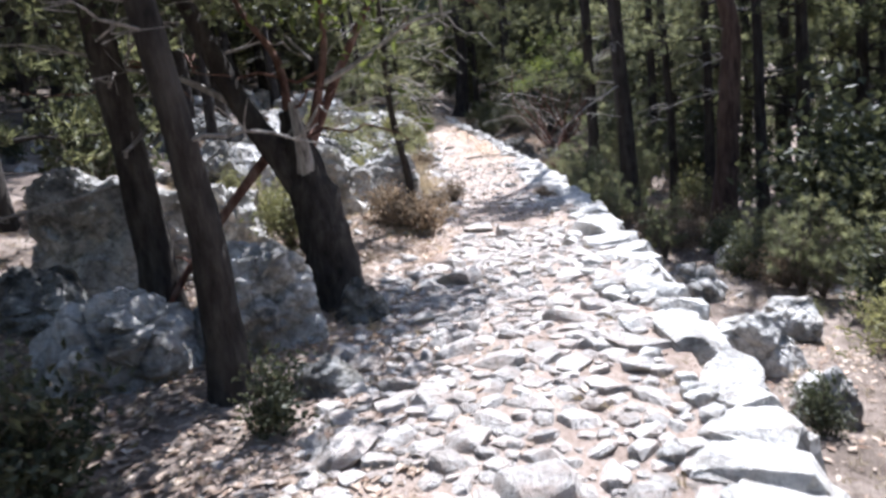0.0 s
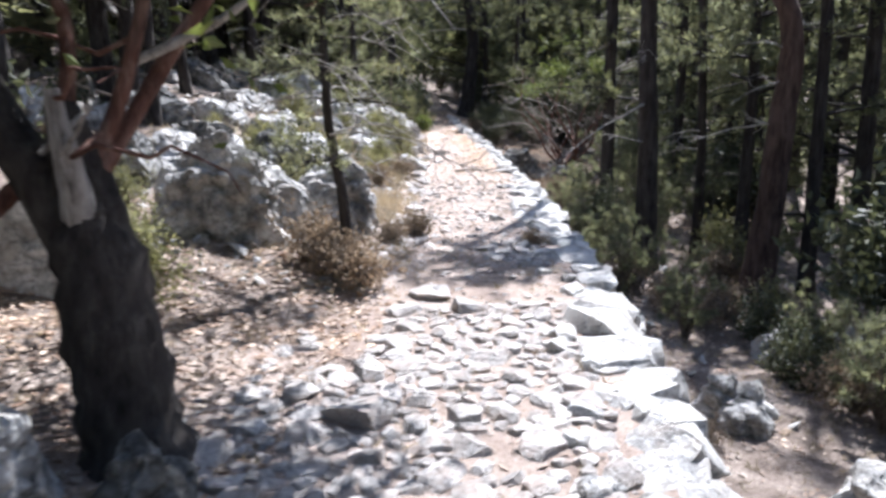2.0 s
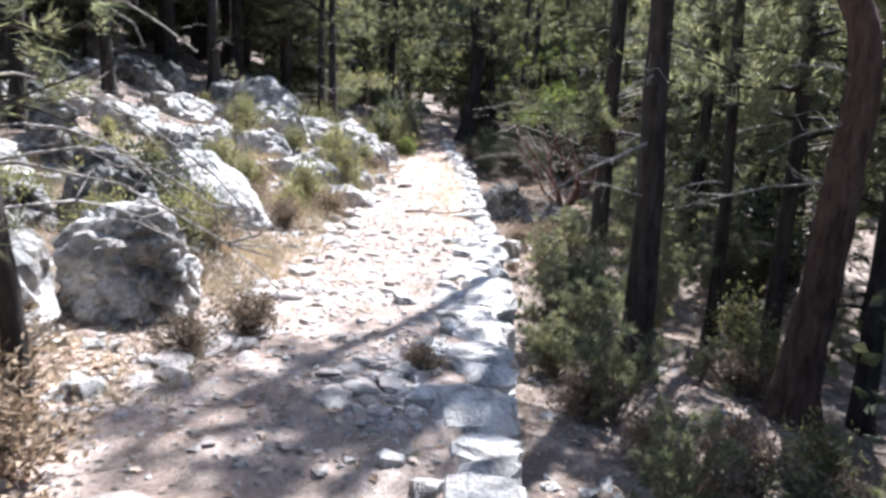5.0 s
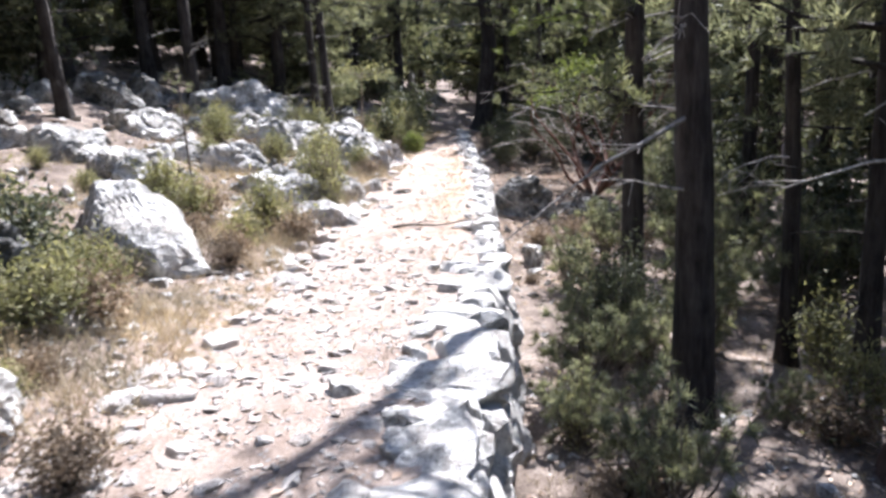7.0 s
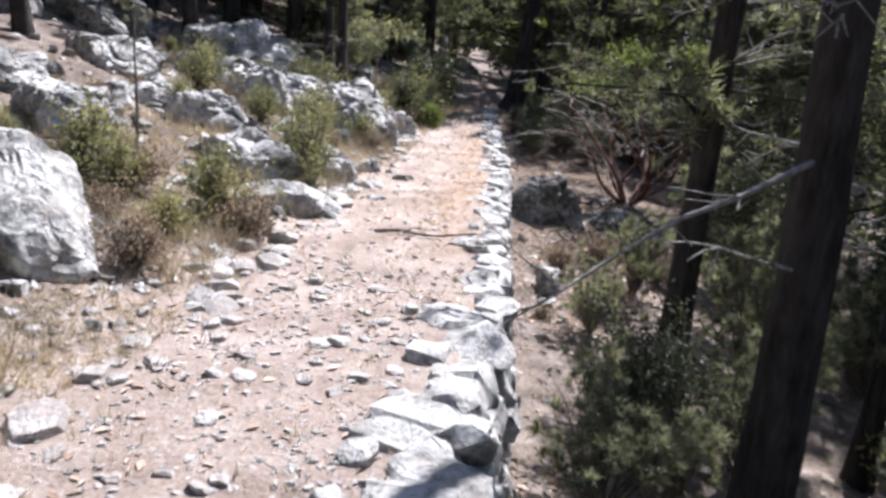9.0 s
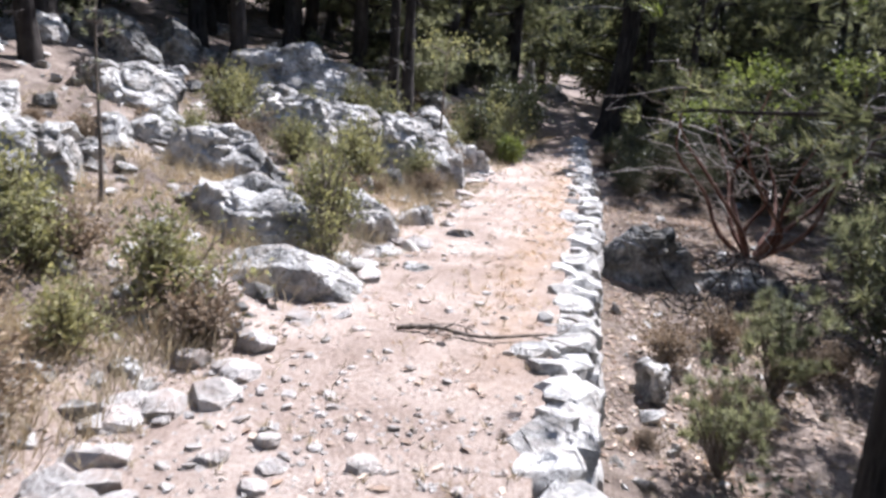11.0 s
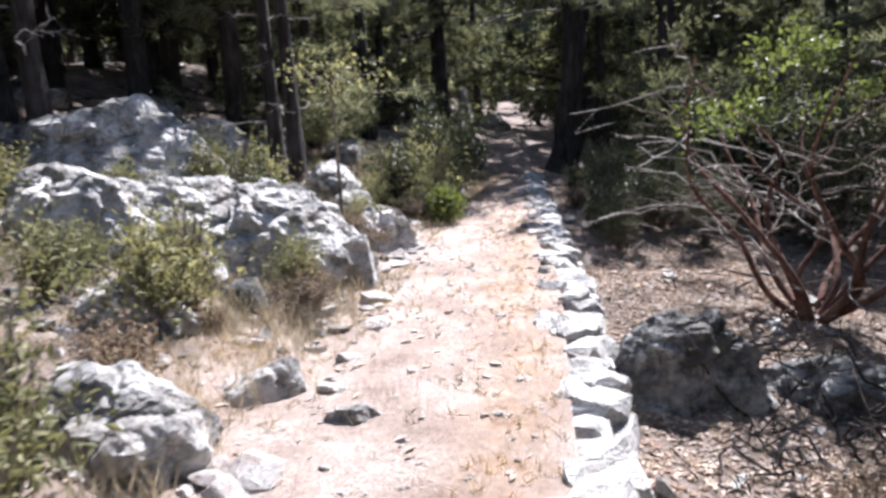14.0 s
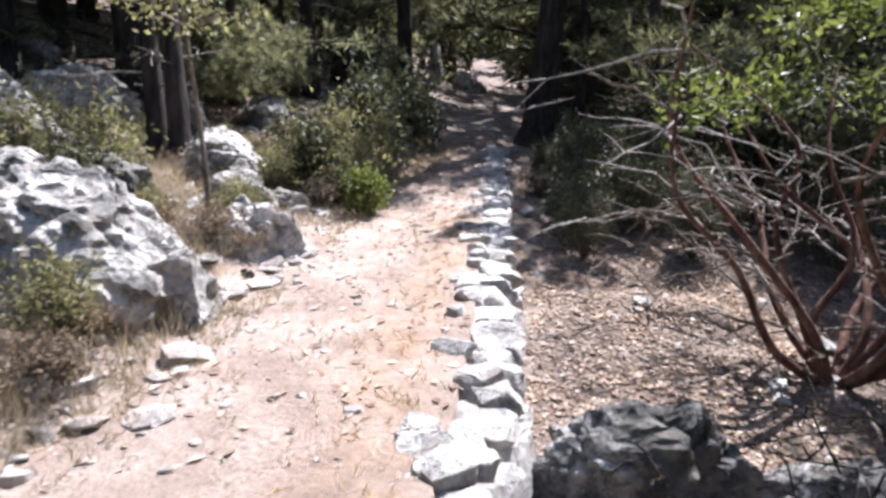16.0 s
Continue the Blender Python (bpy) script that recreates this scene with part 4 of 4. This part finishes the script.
def thicket(kind, n, label):
    """Undergrowth too far and dense to count: one joined mesh of one kind of bush."""
    leaf = kind.children[1].data
    co = np.empty(len(leaf.vertices) * 3, dtype=np.float32)
    leaf.vertices.foreach_get("co", co)
    co = co.reshape(-1, 3)
    fc = np.array([p.vertices[:] for p in leaf.polygons])
    rows = []
    while len(rows) < n:
        a, d = rng.uniform(-1.3, 1.3), rng.uniform(4, 36)
        x, y = 0.8 + d * math.sin(a), 7 + d * math.cos(a)
        u, l = x - float(along(OUTER, y)), float(along(INNER, y)) - x
        if max(u, l) < (1.0 if y > 28 else 1.9 if y > 23.5 and l > 0 else 3.4) or (0 < l < 4.5 and y < 22):
            continue
        t, s = rng.uniform(0, 6.28), rng.uniform(0.5, 1.2)
        m = np.array([[math.cos(t), -math.sin(t), 0], [math.sin(t), math.cos(t), 0], [0, 0, 1]]) * s
        rows.append((co @ m.T + (x, y, surface(x, y) - 0.03), fc))
    tagged(piece("undergrowth", join(rows), leaf.materials[0]), label, "undergrowth", kind="stuff")


thicket(TALL, 90, "dark evergreen undergrowth below the forest pines")
thicket(GREY, 90, "grey-green bushy undergrowth below the pines")
thicket(GREEN, 70, "low green undergrowth on the forest floor")

# ---- the multi-stemmed arbutus below the wall ----
rng = np.random.default_rng(130)
ax, ay = 3.15, 20.9
tree = empty("arbutus_shrub", ax, ay, surface(ax, ay) - 0.05, "many-stemmed red arbutus with bare pale twigs", "tree")
tops = []
for k in range(11):
    az = 2 * math.pi * k / 11 + rng.normal(0, 0.2)
    l, lean = rng.uniform(2.3, 3.2), rng.uniform(0.3, 0.75)
    nodes = [(0, 0, 0)]
    for s in (0.2, 0.45, 0.7, 1.0):
        nodes.append((math.cos(az) * lean * l * s ** 0.8 + rng.normal(0, 0.15), math.sin(az) * lean * l * s ** 0.8 + rng.normal(0, 0.15), l * s * 0.85))
    lp = curve_points(nodes, 5)
    stem = piece("stem", tube(lp, np.linspace(0.038, 0.008, len(lp)), 8, 0.05, rng), ARBUTUS, tree, smooth=True)
    tops.append(lp[-1]), tops.append(lp[-4])
    for _ in range(7):
        i = rng.integers(5, len(lp))
        b = limb_points(rng, lp[i], az + rng.normal(0, 1.0), rng.uniform(0.4, 1.0), rng.uniform(-0.1, 0.6), 0.2, 6, 0.3)
        bare = [tube(b, np.linspace(0.012, 0.003, 6), 5)]
        for _ in range(2):
            c = limb_points(rng, b[rng.integers(2, 6)], az + rng.normal(0, 1.2), rng.uniform(0.2, 0.4), rng.uniform(0, 0.6), 0.1, 4)
            bare.append(tube(c, np.linspace(0.006, 0.002, 4), 4))
        piece("bare_twig", join(bare), TWIG if k % 3 else DEADWOOD, stem, smooth=True)
CROWN = [(-0.45, -0.5, 2.42), (-0.15, -0.5, 2.5), (-0.75, -0.5, 2.02), (-0.95, -0.4, 1.95), (0.1, -0.6, 2.0), (0.75, -0.5, 2.5)]
# dead boughs reaching towards the trail
for k in range(6):
    b = limb_points(rng, (-0.25, 0.4, 0.5 + 0.12 * k), math.pi * 0.97 + rng.normal(0, 0.25), rng.uniform(1.0, 1.7), rng.uniform(0.2, 0.6), 0.3, 9, 0.35)
    bare = [tube(b, np.linspace(0.014, 0.004, 9), 5)]
    for _ in range(5):
        c = limb_points(rng, b[rng.integers(2, 8)], math.pi + rng.normal(0, 1.0), rng.uniform(0.25, 0.6), rng.uniform(0, 0.5), 0.2, 5)
        bare.append(tube(c, np.linspace(0.008, 0.003, 5), 4))
    piece("dead_bough", join(bare), TWIG if k % 3 else DEADWOOD, tree, "grey dead bough", True)
cl = np.array([t + rng.normal(0, 0.18, 3) + (0, 0, 0.3) for t in tops[::6]])
piece("foliage", leaf_cloud(rng, cl, 60, 0.16, 0.07, 0.016), LEAF, tree, "dull green leaves", False)
bright = np.concatenate([np.asarray(c) + rng.normal(0, 1, (4, 3)) * (0.17, 0.17, 0.07) for c in CROWN])
piece("foliage", leaf_cloud(rng, bright, 42, 0.09, 0.07, 0.02), LEAF_BRIGHT, tree, "sunlit yellow-green leaf sprays", False)

# a small light-leaved tree beside the upper rocks
rng = np.random.default_rng(132)
tree = empty("young_tree", -1.35, 20.95, surface(-1.35, 20.95) - 0.04, "small young tree with pale green leaves", "tree")
lp = curve_points([(0, 0, 0), (0.05, -0.1, 0.6), (0.12, -0.3, 1.2), (0.2, -0.5, 1.7)], 4)
piece("trunk", tube(lp, np.linspace(0.025, 0.008, len(lp)), 6), TWIG, tree, smooth=True)
for az, l in ((0.3, 0.5), (2.6, 0.45), (-1.0, 0.4), (1.6, 0.4), (-2.2, 0.4)):
    b = limb_points(rng, lp[-3], az, l, 0.5, 0.2, 5)
    limb = piece("limb", tube(b, np.linspace(0.009, 0.003, 5), 5), TWIG, tree, smooth=True)
    piece("foliage", leaf_cloud(rng, b[2:], 18, 0.09, 0.06, 0.02), LEAF_OLIVE, limb)

# dark tangled dead brush beside the boulder, and a thin stick of a sapling up the slope
def brush(seed, x, y, h, w):
    """Crooked bare stems that cross one another, each from a foot of its own."""
    rng = np.random.default_rng(seed)
    heap = empty("brush", x, y, surface(x, y) - 0.03, "dark tangled leafless brush beside a boulder", "brush")
    for _ in range(11):
        foot = np.array([rng.normal(0, 0.25 * w), rng.normal(0, 0.25 * w), -0.1])
        az = rng.uniform(0, 2 * math.pi)
        b = limb_points(rng, foot, az, h * rng.uniform(0.8, 1.4), rng.uniform(0.6, 1.3), rng.uniform(0.3, 0.9), 9, 0.5)
        stem = [tube(b, np.linspace(0.014, 0.004, 9), 5)]
        for _ in range(5):
            c = limb_points(rng, b[rng.integers(2, 9)], az + rng.normal(0, 1.3), rng.uniform(0.15, 0.45) * h, rng.uniform(-0.3, 0.9), 0.3, 6, 0.5)
            stem.append(tube(c, np.linspace(0.007, 0.002, 6), 4))
        piece("crooked_stem", join(stem), BARK, heap, smooth=True)


for k, (x, y, h, w) in enumerate([(2.6, 18.75, 0.5, 0.8), (3.05, 18.8, 0.85, 1.2), (3.6, 18.9, 0.8, 1.1), (2.75, 18.3, 0.5, 0.8), (3.4, 19.6, 0.7, 1.0), (3.1, 18.1, 0.6, 1.0)]):
    brush(450 + k, x, y, h, w)
rng = np.random.default_rng(133)
tree = empty("thin_sapling", -2.08, 14.85, surface(-2.08, 14.85) - 0.03, "thin straight sapling among pale rocks", "tree")
pine(rng, [(0, 0, 0), (0.0, 0, 0.5), (-0.02, 0, 1.0), (-0.01, 0, 1.5)], 0.018, limb_rows(rng, 7, 0.35, 1.0, 0.3), (0.06, 0.004, 8), 1, TWIG, NEEDLE_GREY, tree, 6)

# ---- fallen stick across the trail and a dead branch leaning by the wall ----
rng = np.random.default_rng(131)
b = curve_points([(x, y, surface(x, y) + z) for x, y, z in ((0.36, 14.36, 0.02), (0.58, 14.44, 0.035), (0.85, 14.44, 0.03), (1.2, 14.54, 0.05))], 5)
stick = empty("fallen_branch", 0, 0, 0, "dry twiggy branch lying across the trail", "branch")
piece("branch", tube(b, np.linspace(0.016, 0.007, len(b)), 7, 0.15, rng), TWIG, stick, smooth=True)
for k in range(9):
    q = limb_points(rng, b[rng.integers(2, len(b))], rng.choice((0.2, 2.9, -0.6, 0.9)) + rng.normal(0, 0.3), rng.uniform(0.12, 0.3), rng.uniform(0.0, 0.2), 0.1, 5, 0.3)
    piece("twig", tube(q, np.linspace(0.006, 0.002, 5), 4), TWIG, stick, smooth=True)

# ---- backdrop: far wooded slopes that close the view ----
def backdrop():
    m, nt, bsdf = material("far_wooded_slope", 1.0)
    v = place(nt)
    col = ramp(nt, noise_tex(nt, v, 0.55, 8, 0.75), [(0.32, (0.008, 0.011, 0.007)), (0.5, (0.03, 0.038, 0.022)), (0.7, (0.075, 0.085, 0.05))])
    nt.links.new(col, bsdf.inputs["Base Color"])
    rng = np.random.default_rng(9)
    n = 120
    ang = np.linspace(0, 2 * np.pi, n, endpoint=False)
    rows = []
    for r, z in ((62, -16), (63, 4), (66, 14), (72, 24), (80, 34)):
        rr = r + rng.normal(0, 0.8, n)
        rows.append(np.stack([rr * np.cos(ang), 12 + rr * np.sin(ang), z + rng.normal(0, 0.6, n) + 3 * np.clip(-np.cos(ang), 0, 1)], 1))
    k = len(rows)
    i, j = np.meshgrid(np.arange(k - 1), np.arange(n), indexing="ij")
    f = np.stack([i * n + j, i * n + (j + 1) % n, (i + 1) * n + (j + 1) % n, (i + 1) * n + j], -1).reshape(-1, 4)
    tagged(new("backdrop", mesh_from("backdrop", np.concatenate(rows), f, m, True)), "far dark pine-covered slopes", "backdrop", kind="structure")


backdrop()


# ---- grass, litter ----
def scatter(rng, n, test):
    out = []
    while len(out) < n:
        x, y = rng.uniform(-5, 5), rng.uniform(0.5, 27)
        u, l = x - float(along(OUTER, y)), float(along(INNER, y)) - x
        if rng.random() < test(x, y, u, l):
            out.append((x, y, surface(x, y)))
    return np.array(out)


def grass_chance(x, y, u, l):
    patch = 0.5 + noise.noise((x * 0.8, y * 0.8, 4.0))
    if l > -0.25 and l < 4:
        return (0.12 if y < 8 else 0.75) * patch * (1 if l < 2 else 0.5)
    if u > -0.1:
        return 0.10 * patch
    if y > 14 and 0.25 < -u < 0.75:
        return 0.06 * patch
    return 0.05 * patch if y > 8.2 else 0.02


rng = np.random.default_rng(500)
spots_g = scatter(rng, 17000, grass_chance)
tagged(piece("dry_grass", needle_cloud(rng, spots_g, np.tile([0, 0, 0.8], (len(spots_g), 1)), 8, 0.075, 0.0028, 0.9), STRAW), "dry straw-coloured grass along the trail", "grass", kind="stuff")


tall = []
while len(tall) < 1400:
    y = rng.uniform(8.6, 22)
    x = float(along(INNER, y)) - abs(rng.normal(0.2, 1.3))
    if noise.noise((x * 0.9, y * 0.9, 2.0)) > 0.0:
        tall.append((x, y, surface(x, y)))
tall = np.array(tall)
tagged(piece("tall_dry_grass", needle_cloud(rng, tall, np.tile([0, 0, 1.1], (len(tall), 1)), 9, 0.2, 0.0032, 0.7), STRAW), "knee-high dry grass tufts on the stony slope", "grass", kind="stuff")


strip = []
for _ in range(350):
    y = rng.uniform(13.5, 23)
    x = float(along(OUTER, y)) - abs(rng.normal(0.54, 0.17)) - 0.05 * math.sin(y * 1.7)
    if noise.noise((x * 1.5, y * 0.7, 6.0)) > -0.25:
        strip.append((x, y, surface(x, y)))
strip = np.array(strip)
tagged(piece("trampled_grass", needle_cloud(rng, strip, np.tile([0, 0, 0.35], (len(strip), 1)), 8, 0.05, 0.003, 0.9), OCHRE), "trampled ochre grass along the trail", "grass", kind="stuff")


def litter_chance(x, y, u, l):
    patch = 0.5 + noise.noise((x * 0.7, y * 0.7, 8.0))
    if l > -0.4 and y < 9:
        return 0.9 * patch
    if u > 0:
        return 1.2 * patch if y > 15 and u < 3 else 0.45 * patch
    if y > 15:
        return (0.28 if y > 18.5 else 0.08) * patch
    return 0.08 if u < -0.3 else 0


spots_l = scatter(rng, 40000, litter_chance)
thick = []
for x0, x1, y0, y1, count_l in ((1.1, 4.2, 17.5, 24.5, 17000), (-2.6, -0.2, 4.0, 8.6, 7000), (-2.2, -0.3, 1.8, 4.2, 2500), (-0.9, 0.6, 23.0, 28.0, 2500)):
    for _ in range(count_l):
        x, y = rng.uniform(x0, x1), rng.uniform(y0, y1)
        if x > float(along(OUTER, y)) or x < float(along(INNER, y)) + 0.25 or y > 23:
            thick.append((x, y, surface(x, y)))
spots_l = np.concatenate([spots_l, np.array(thick)])
spots_l[:, 2] += 0.008
n = len(spots_l)
d = unit(rng, n) * (1, 1, 0.12)
s = np.cross(d, (0, 0, 1.0)) + rng.normal(0, 0.15, (n, 3))
L = rng.uniform(0.014, 0.045, (n, 1))
lv = np.stack([spots_l - d * L, spots_l + s * L * 0.45 + (0, 0, 0.006), spots_l + d * L, spots_l - s * L * 0.45 + (0, 0, 0.006)], 1).reshape(-1, 3)
k = np.arange(n) * 4
tagged(piece("leaf_litter", (lv, np.concatenate([np.stack([k, k + 1, k + 2], 1), np.stack([k, k + 2, k + 3], 1)])), LITTER), "fallen dry leaves strewn over the ground", "leaf litter", kind="stuff")


# ---- stones: the wall, the cobbles, the loose ones ----
def stone_mesh(name, seed, mat, points=18, flat=1.0, box=0.75, top=0.8, chips=0.0):
    """An angular stone in a unit cube: the hull of chance points."""
    rng = np.random.default_rng(seed)
    bm = bmesh.new()
    for p in unit(rng, points):
        p = np.sign(p) * np.abs(p) ** box
        p = p / max(1.0, np.abs(p).max())
        p[2] = max(-top, min(top, p[2])) / top
        bm.verts.new(p * 0.5 * (1, 1, flat))
    bmesh.ops.convex_hull(bm, input=bm.verts[:])
    for v in [v for v in bm.verts if not v.link_faces]:
        bm.verts.remove(v)
    if chips:
        bmesh.ops.subdivide_edges(bm, edges=bm.edges[:], cuts=1, use_grid_fill=True)
        for v in bm.verts:
            q = v.co * 3.1 + Vector((seed * 1.7, 0, 0))
            v.co += v.co.normalized() * (noise.fractal(q, 0.7, 2.2, 3) * chips - chips * 0.6 * max(0.0, 0.16 - abs(noise.noise(q * 0.9))) / 0.16)
    me = bpy.data.meshes.new(name)
    bm.to_mesh(me)
    bm.free()
    me.polygons.foreach_set("use_smooth", np.full(len(me.polygons), True))
    me.set_sharp_from_angle(angle=radians(24))
    me.materials.append(mat)
    return me


COBBLES = [stone_mesh("stone", 600 + i, COBBLE, 24, 1.0, 0.85) for i in range(20)]
PEBBLES = [stone_mesh("pebble", 650 + i, COBBLE, 9) for i in range(6)]
WALLSTONES = [stone_mesh("wall_stone", 700 + i, WALL, 26, 1.0, 0.7, 0.8, 0.075) for i in range(16)]


def put(me, name, m, parent):
    ob = new(name, me)
    ob.parent = parent
    ob.matrix_basis = m
    return ob


# dry-stone wall: cap stones and the courses below them
wall = new("wall_retaining")
tagged(wall, "dry-stone retaining wall of pale limestone blocks", "wall", kind="structure")
rng = np.random.default_rng(800)
count = 0
def cap(y, x, l, w, h, turn, lift):
    z = float(along(LEVEL, y))
    put(WALLSTONES[rng.integers(16)], "wall_stone", pose(x, y, z + lift - h / 2, rng.normal(0, 9), rng.normal(0, 9), turn) @ Matrix.Diagonal((w * 1.15, l * 1.18, h * 1.2, 1)), wall)


y = 0.9
while y < 26.5:
    near = y < 12.5
    l = rng.uniform(0.20, 0.48) if near else rng.uniform(0.14, 0.36)
    w = rng.uniform(0.28, 0.5) if near else rng.uniform(0.18, 0.36)
    yc = y + l / 2
    xr = float(along(OUTER, yc))
    slope = math.degrees(math.atan2(float(along(OUTER, yc + 0.3)) - float(along(OUTER, yc - 0.3)), 0.6))
    cap(yc, xr - w / 2 + rng.normal(0, 0.035), l, w, rng.uniform(0.14, 0.24) if near else rng.uniform(0.08, 0.19), -slope + rng.normal(0, 16 if near else 32), (0.015 if near else -0.02) + rng.uniform(-0.03, 0.04))
    count += 1
    for _ in range(int(rng.integers(0, 3 if near else 2))):
        d = rng.uniform(0.09, 0.2)
        cap(yc + rng.normal(0, 0.09), xr - w * (1 if near else 0.92) - d * (0.35 if near else 0.1) + rng.normal(0, 0.06 if near else 0.04), d, d * rng.uniform(0.8, 1.3), d * 0.6, rng.uniform(0, 360), 0.04)
        count += 1
    y += l * (0.82 if near else 0.66)
# broad flat slabs set flush into the outer edge
for yc, w, l in ((9.0, 0.5, 0.42), (9.62, 0.4, 0.36), (10.3, 0.5, 0.55), (10.85, 0.4, 0.4), (11.4, 0.5, 0.42)):
    cap(yc, float(along(OUTER, yc)) - w / 2, l, w, 0.18, rng.normal(0, 9), 0.035)
    count += 1
for course in (1, 2, 3, 4):
    y = 1.2 + 0.13 * course
    while y < 24.5 and count < 470:
        l, h, w = rng.uniform(0.26, 0.5), rng.uniform(0.2, 0.27), rng.uniform(0.25, 0.35)
        yc = y + l / 2
        if course * 0.2 < float(along(DROP, yc)) + 0.12:
            xr = float(along(OUTER, yc))
            z = float(along(LEVEL, yc)) - 0.03 - course * 0.205
            put(WALLSTONES[rng.integers(16)], "wall_stone", pose(xr - w / 2 + 0.03 + 0.02 * course + rng.normal(0, 0.02), yc, z, rng.normal(0, 5), rng.normal(0, 5), rng.normal(0, 8)) @ Matrix.Diagonal((w * 1.1, l * 1.12, h * 1.12, 1)), wall)
            count += 1
        y += l

# rough paving of the first stretch
paving = new("pavement_cobbles")
tagged(paving, "rough paving of loose pale limestone cobbles", "pavement", kind="structure")
rng = np.random.default_rng(900)
laid, rows, cells = [], [], {}
for size, tries in ((0.27, 70), (0.17, 900), (0.115, 14000), (0.08, 40000)):
    for _ in range(tries):
        y = rng.uniform(0.8, 10.5)
        xr, xl = float(along(OUTER, y)), float(along(INNER, y))
        x = rng.uniform(xl - 0.1, xr - 0.40)
        s = size * rng.uniform(0.8, 1.25)
        patch = noise.noise((x * 1.3, y * 1.3, 5.5)) + 0.5 * noise.noise((x * 3.1, y * 3.1, 2.5))
        keep = float(patch > np.interp(y, (0, 6.2, 7.2, 8.2, 10.5), (-0.75, -0.6, -0.1, 0.3, 0.5)) + (0.35 if x < xl + 0.4 else 0))
        if y > 7.5 and size > 0.2:
            keep = 0.0
        key = (int(x * 2.5), int(y * 2.5))
        near = [q for i in (-1, 0, 1) for j in (-1, 0, 1) for q in cells.get((key[0] + i, key[1] + j), ())]
        if rng.random() > keep or any((x - a) ** 2 + (y - b) ** 2 < (0.415 * (s + c)) ** 2 for a, b, c in near):
            continue
        cells.setdefault(key, []).append((x, y, s))
        laid.append((x, y, s))
for i, (x, y, s) in enumerate(sorted(laid, key=lambda q: (-q[2] if q[1] < 7.5 else 1 - q[2]))):
    h = s * rng.uniform(0.34, 0.56)
    m = pose(x, y, surface(x, y) - h * 0.08, rng.normal(0, 8), rng.normal(0, 8), rng.uniform(0, 360)) @ Matrix.Diagonal((s * 1.15, s * rng.uniform(0.75, 1.1), h, 1))
    if i < 300:
        put(COBBLES[i % 20], "cobble", m, paving)
    else:
        me = COBBLES[i % 20]
        v = np.array([tuple(m @ q.co) for q in me.vertices])
        rows.append((v, np.array([p.vertices[:] for p in me.polygons])))
small = piece("small_cobbles", join(rows), COBBLE, paving, "small pale stones between the cobbles")
tagged(small, kind="stuff")

# loose stones along the inner edge and on the trail further up
rng = np.random.default_rng(950)
for i in range(230):
    edge = i % 3
    y = rng.uniform(8.2, 21) if edge else rng.uniform(9, 16)
    xr, xl = float(along(OUTER, y)), float(along(INNER, y))
    x = xl + rng.normal(0.08, 0.14) if edge == 1 else rng.uniform(xl, xr - 0.45)
    s = rng.uniform(0.09, 0.26) if edge == 1 else rng.uniform(0.04, 0.13 if y < 13 else 0.08)
    h = s * rng.uniform(0.28, 0.5)
    ob = new("loose_stone", COBBLES[i % 20])
    ob.matrix_basis = pose(x, y, surface(x, y) + h * 0.08, rng.normal(0, 10), rng.normal(0, 10), rng.uniform(0, 360)) @ Matrix.Diagonal((s * 1.2, s, h, 1))
    tagged(ob, "pale angular loose stone at the trail's edge" if edge == 1 else "small pale stone lying on the trail", "stone", "loose stones of the trail")

# pebbles pressed into the trail
rng = np.random.default_rng(970)
rows = []
for i in range(8000):
    y = rng.uniform(2, 24) if i < 5200 else rng.uniform(7.5, 13.5)
    xr, xl = float(along(OUTER, y)), float(along(INNER, y))
    x = rng.uniform(xl - 0.5, xr - 0.3)
    if y > 14 and x > xl + 0.4 and rng.random() < 0.75:
        continue
    c = rng.uniform(0.010, 0.04) * (1 if rng.random() < 0.85 else 1.7)
    m = pose(x, y, surface(x, y) + c * 0.06, 0, 0, rng.uniform(0, 360)) @ Matrix.Diagonal((c * 1.3, c, c * 0.42, 1))
    me = PEBBLES[i % 6]
    rows.append((np.array([tuple(m @ q.co) for q in me.vertices]), np.array([p.vertices[:] for p in me.polygons])))
tagged(piece("pebbles", join(rows), COBBLE), "small pale pebbles pressed into the dusty trail", "pebbles", kind="stuff")

# rubble strewn over the upper slope and below the wall
rng = np.random.default_rng(980)
rows = []
for i in range(2400):
    y = rng.uniform(7, 26)
    x = float(along(INNER, y)) - abs(rng.normal(0, 2.4)) if i % 4 else float(along(OUTER, y)) + rng.uniform(0.1, 3.5)
    c = rng.uniform(0.03, 0.12) if rng.random() < 0.8 else rng.uniform(0.1, 0.22)
    m = pose(x, y, surface(x, y) + c * 0.05, rng.normal(0, 12), rng.normal(0, 12), rng.uniform(0, 360)) @ Matrix.Diagonal((c * 1.3, c, c * 0.6, 1))
    me = PEBBLES[i % 6]
    rows.append((np.array([tuple(m @ q.co) for q in me.vertices]), np.array([p.vertices[:] for p in me.polygons])))
tagged(piece("rubble", join(rows), LIME), "broken limestone rubble strewn over the slope", "rubble", kind="stuff")
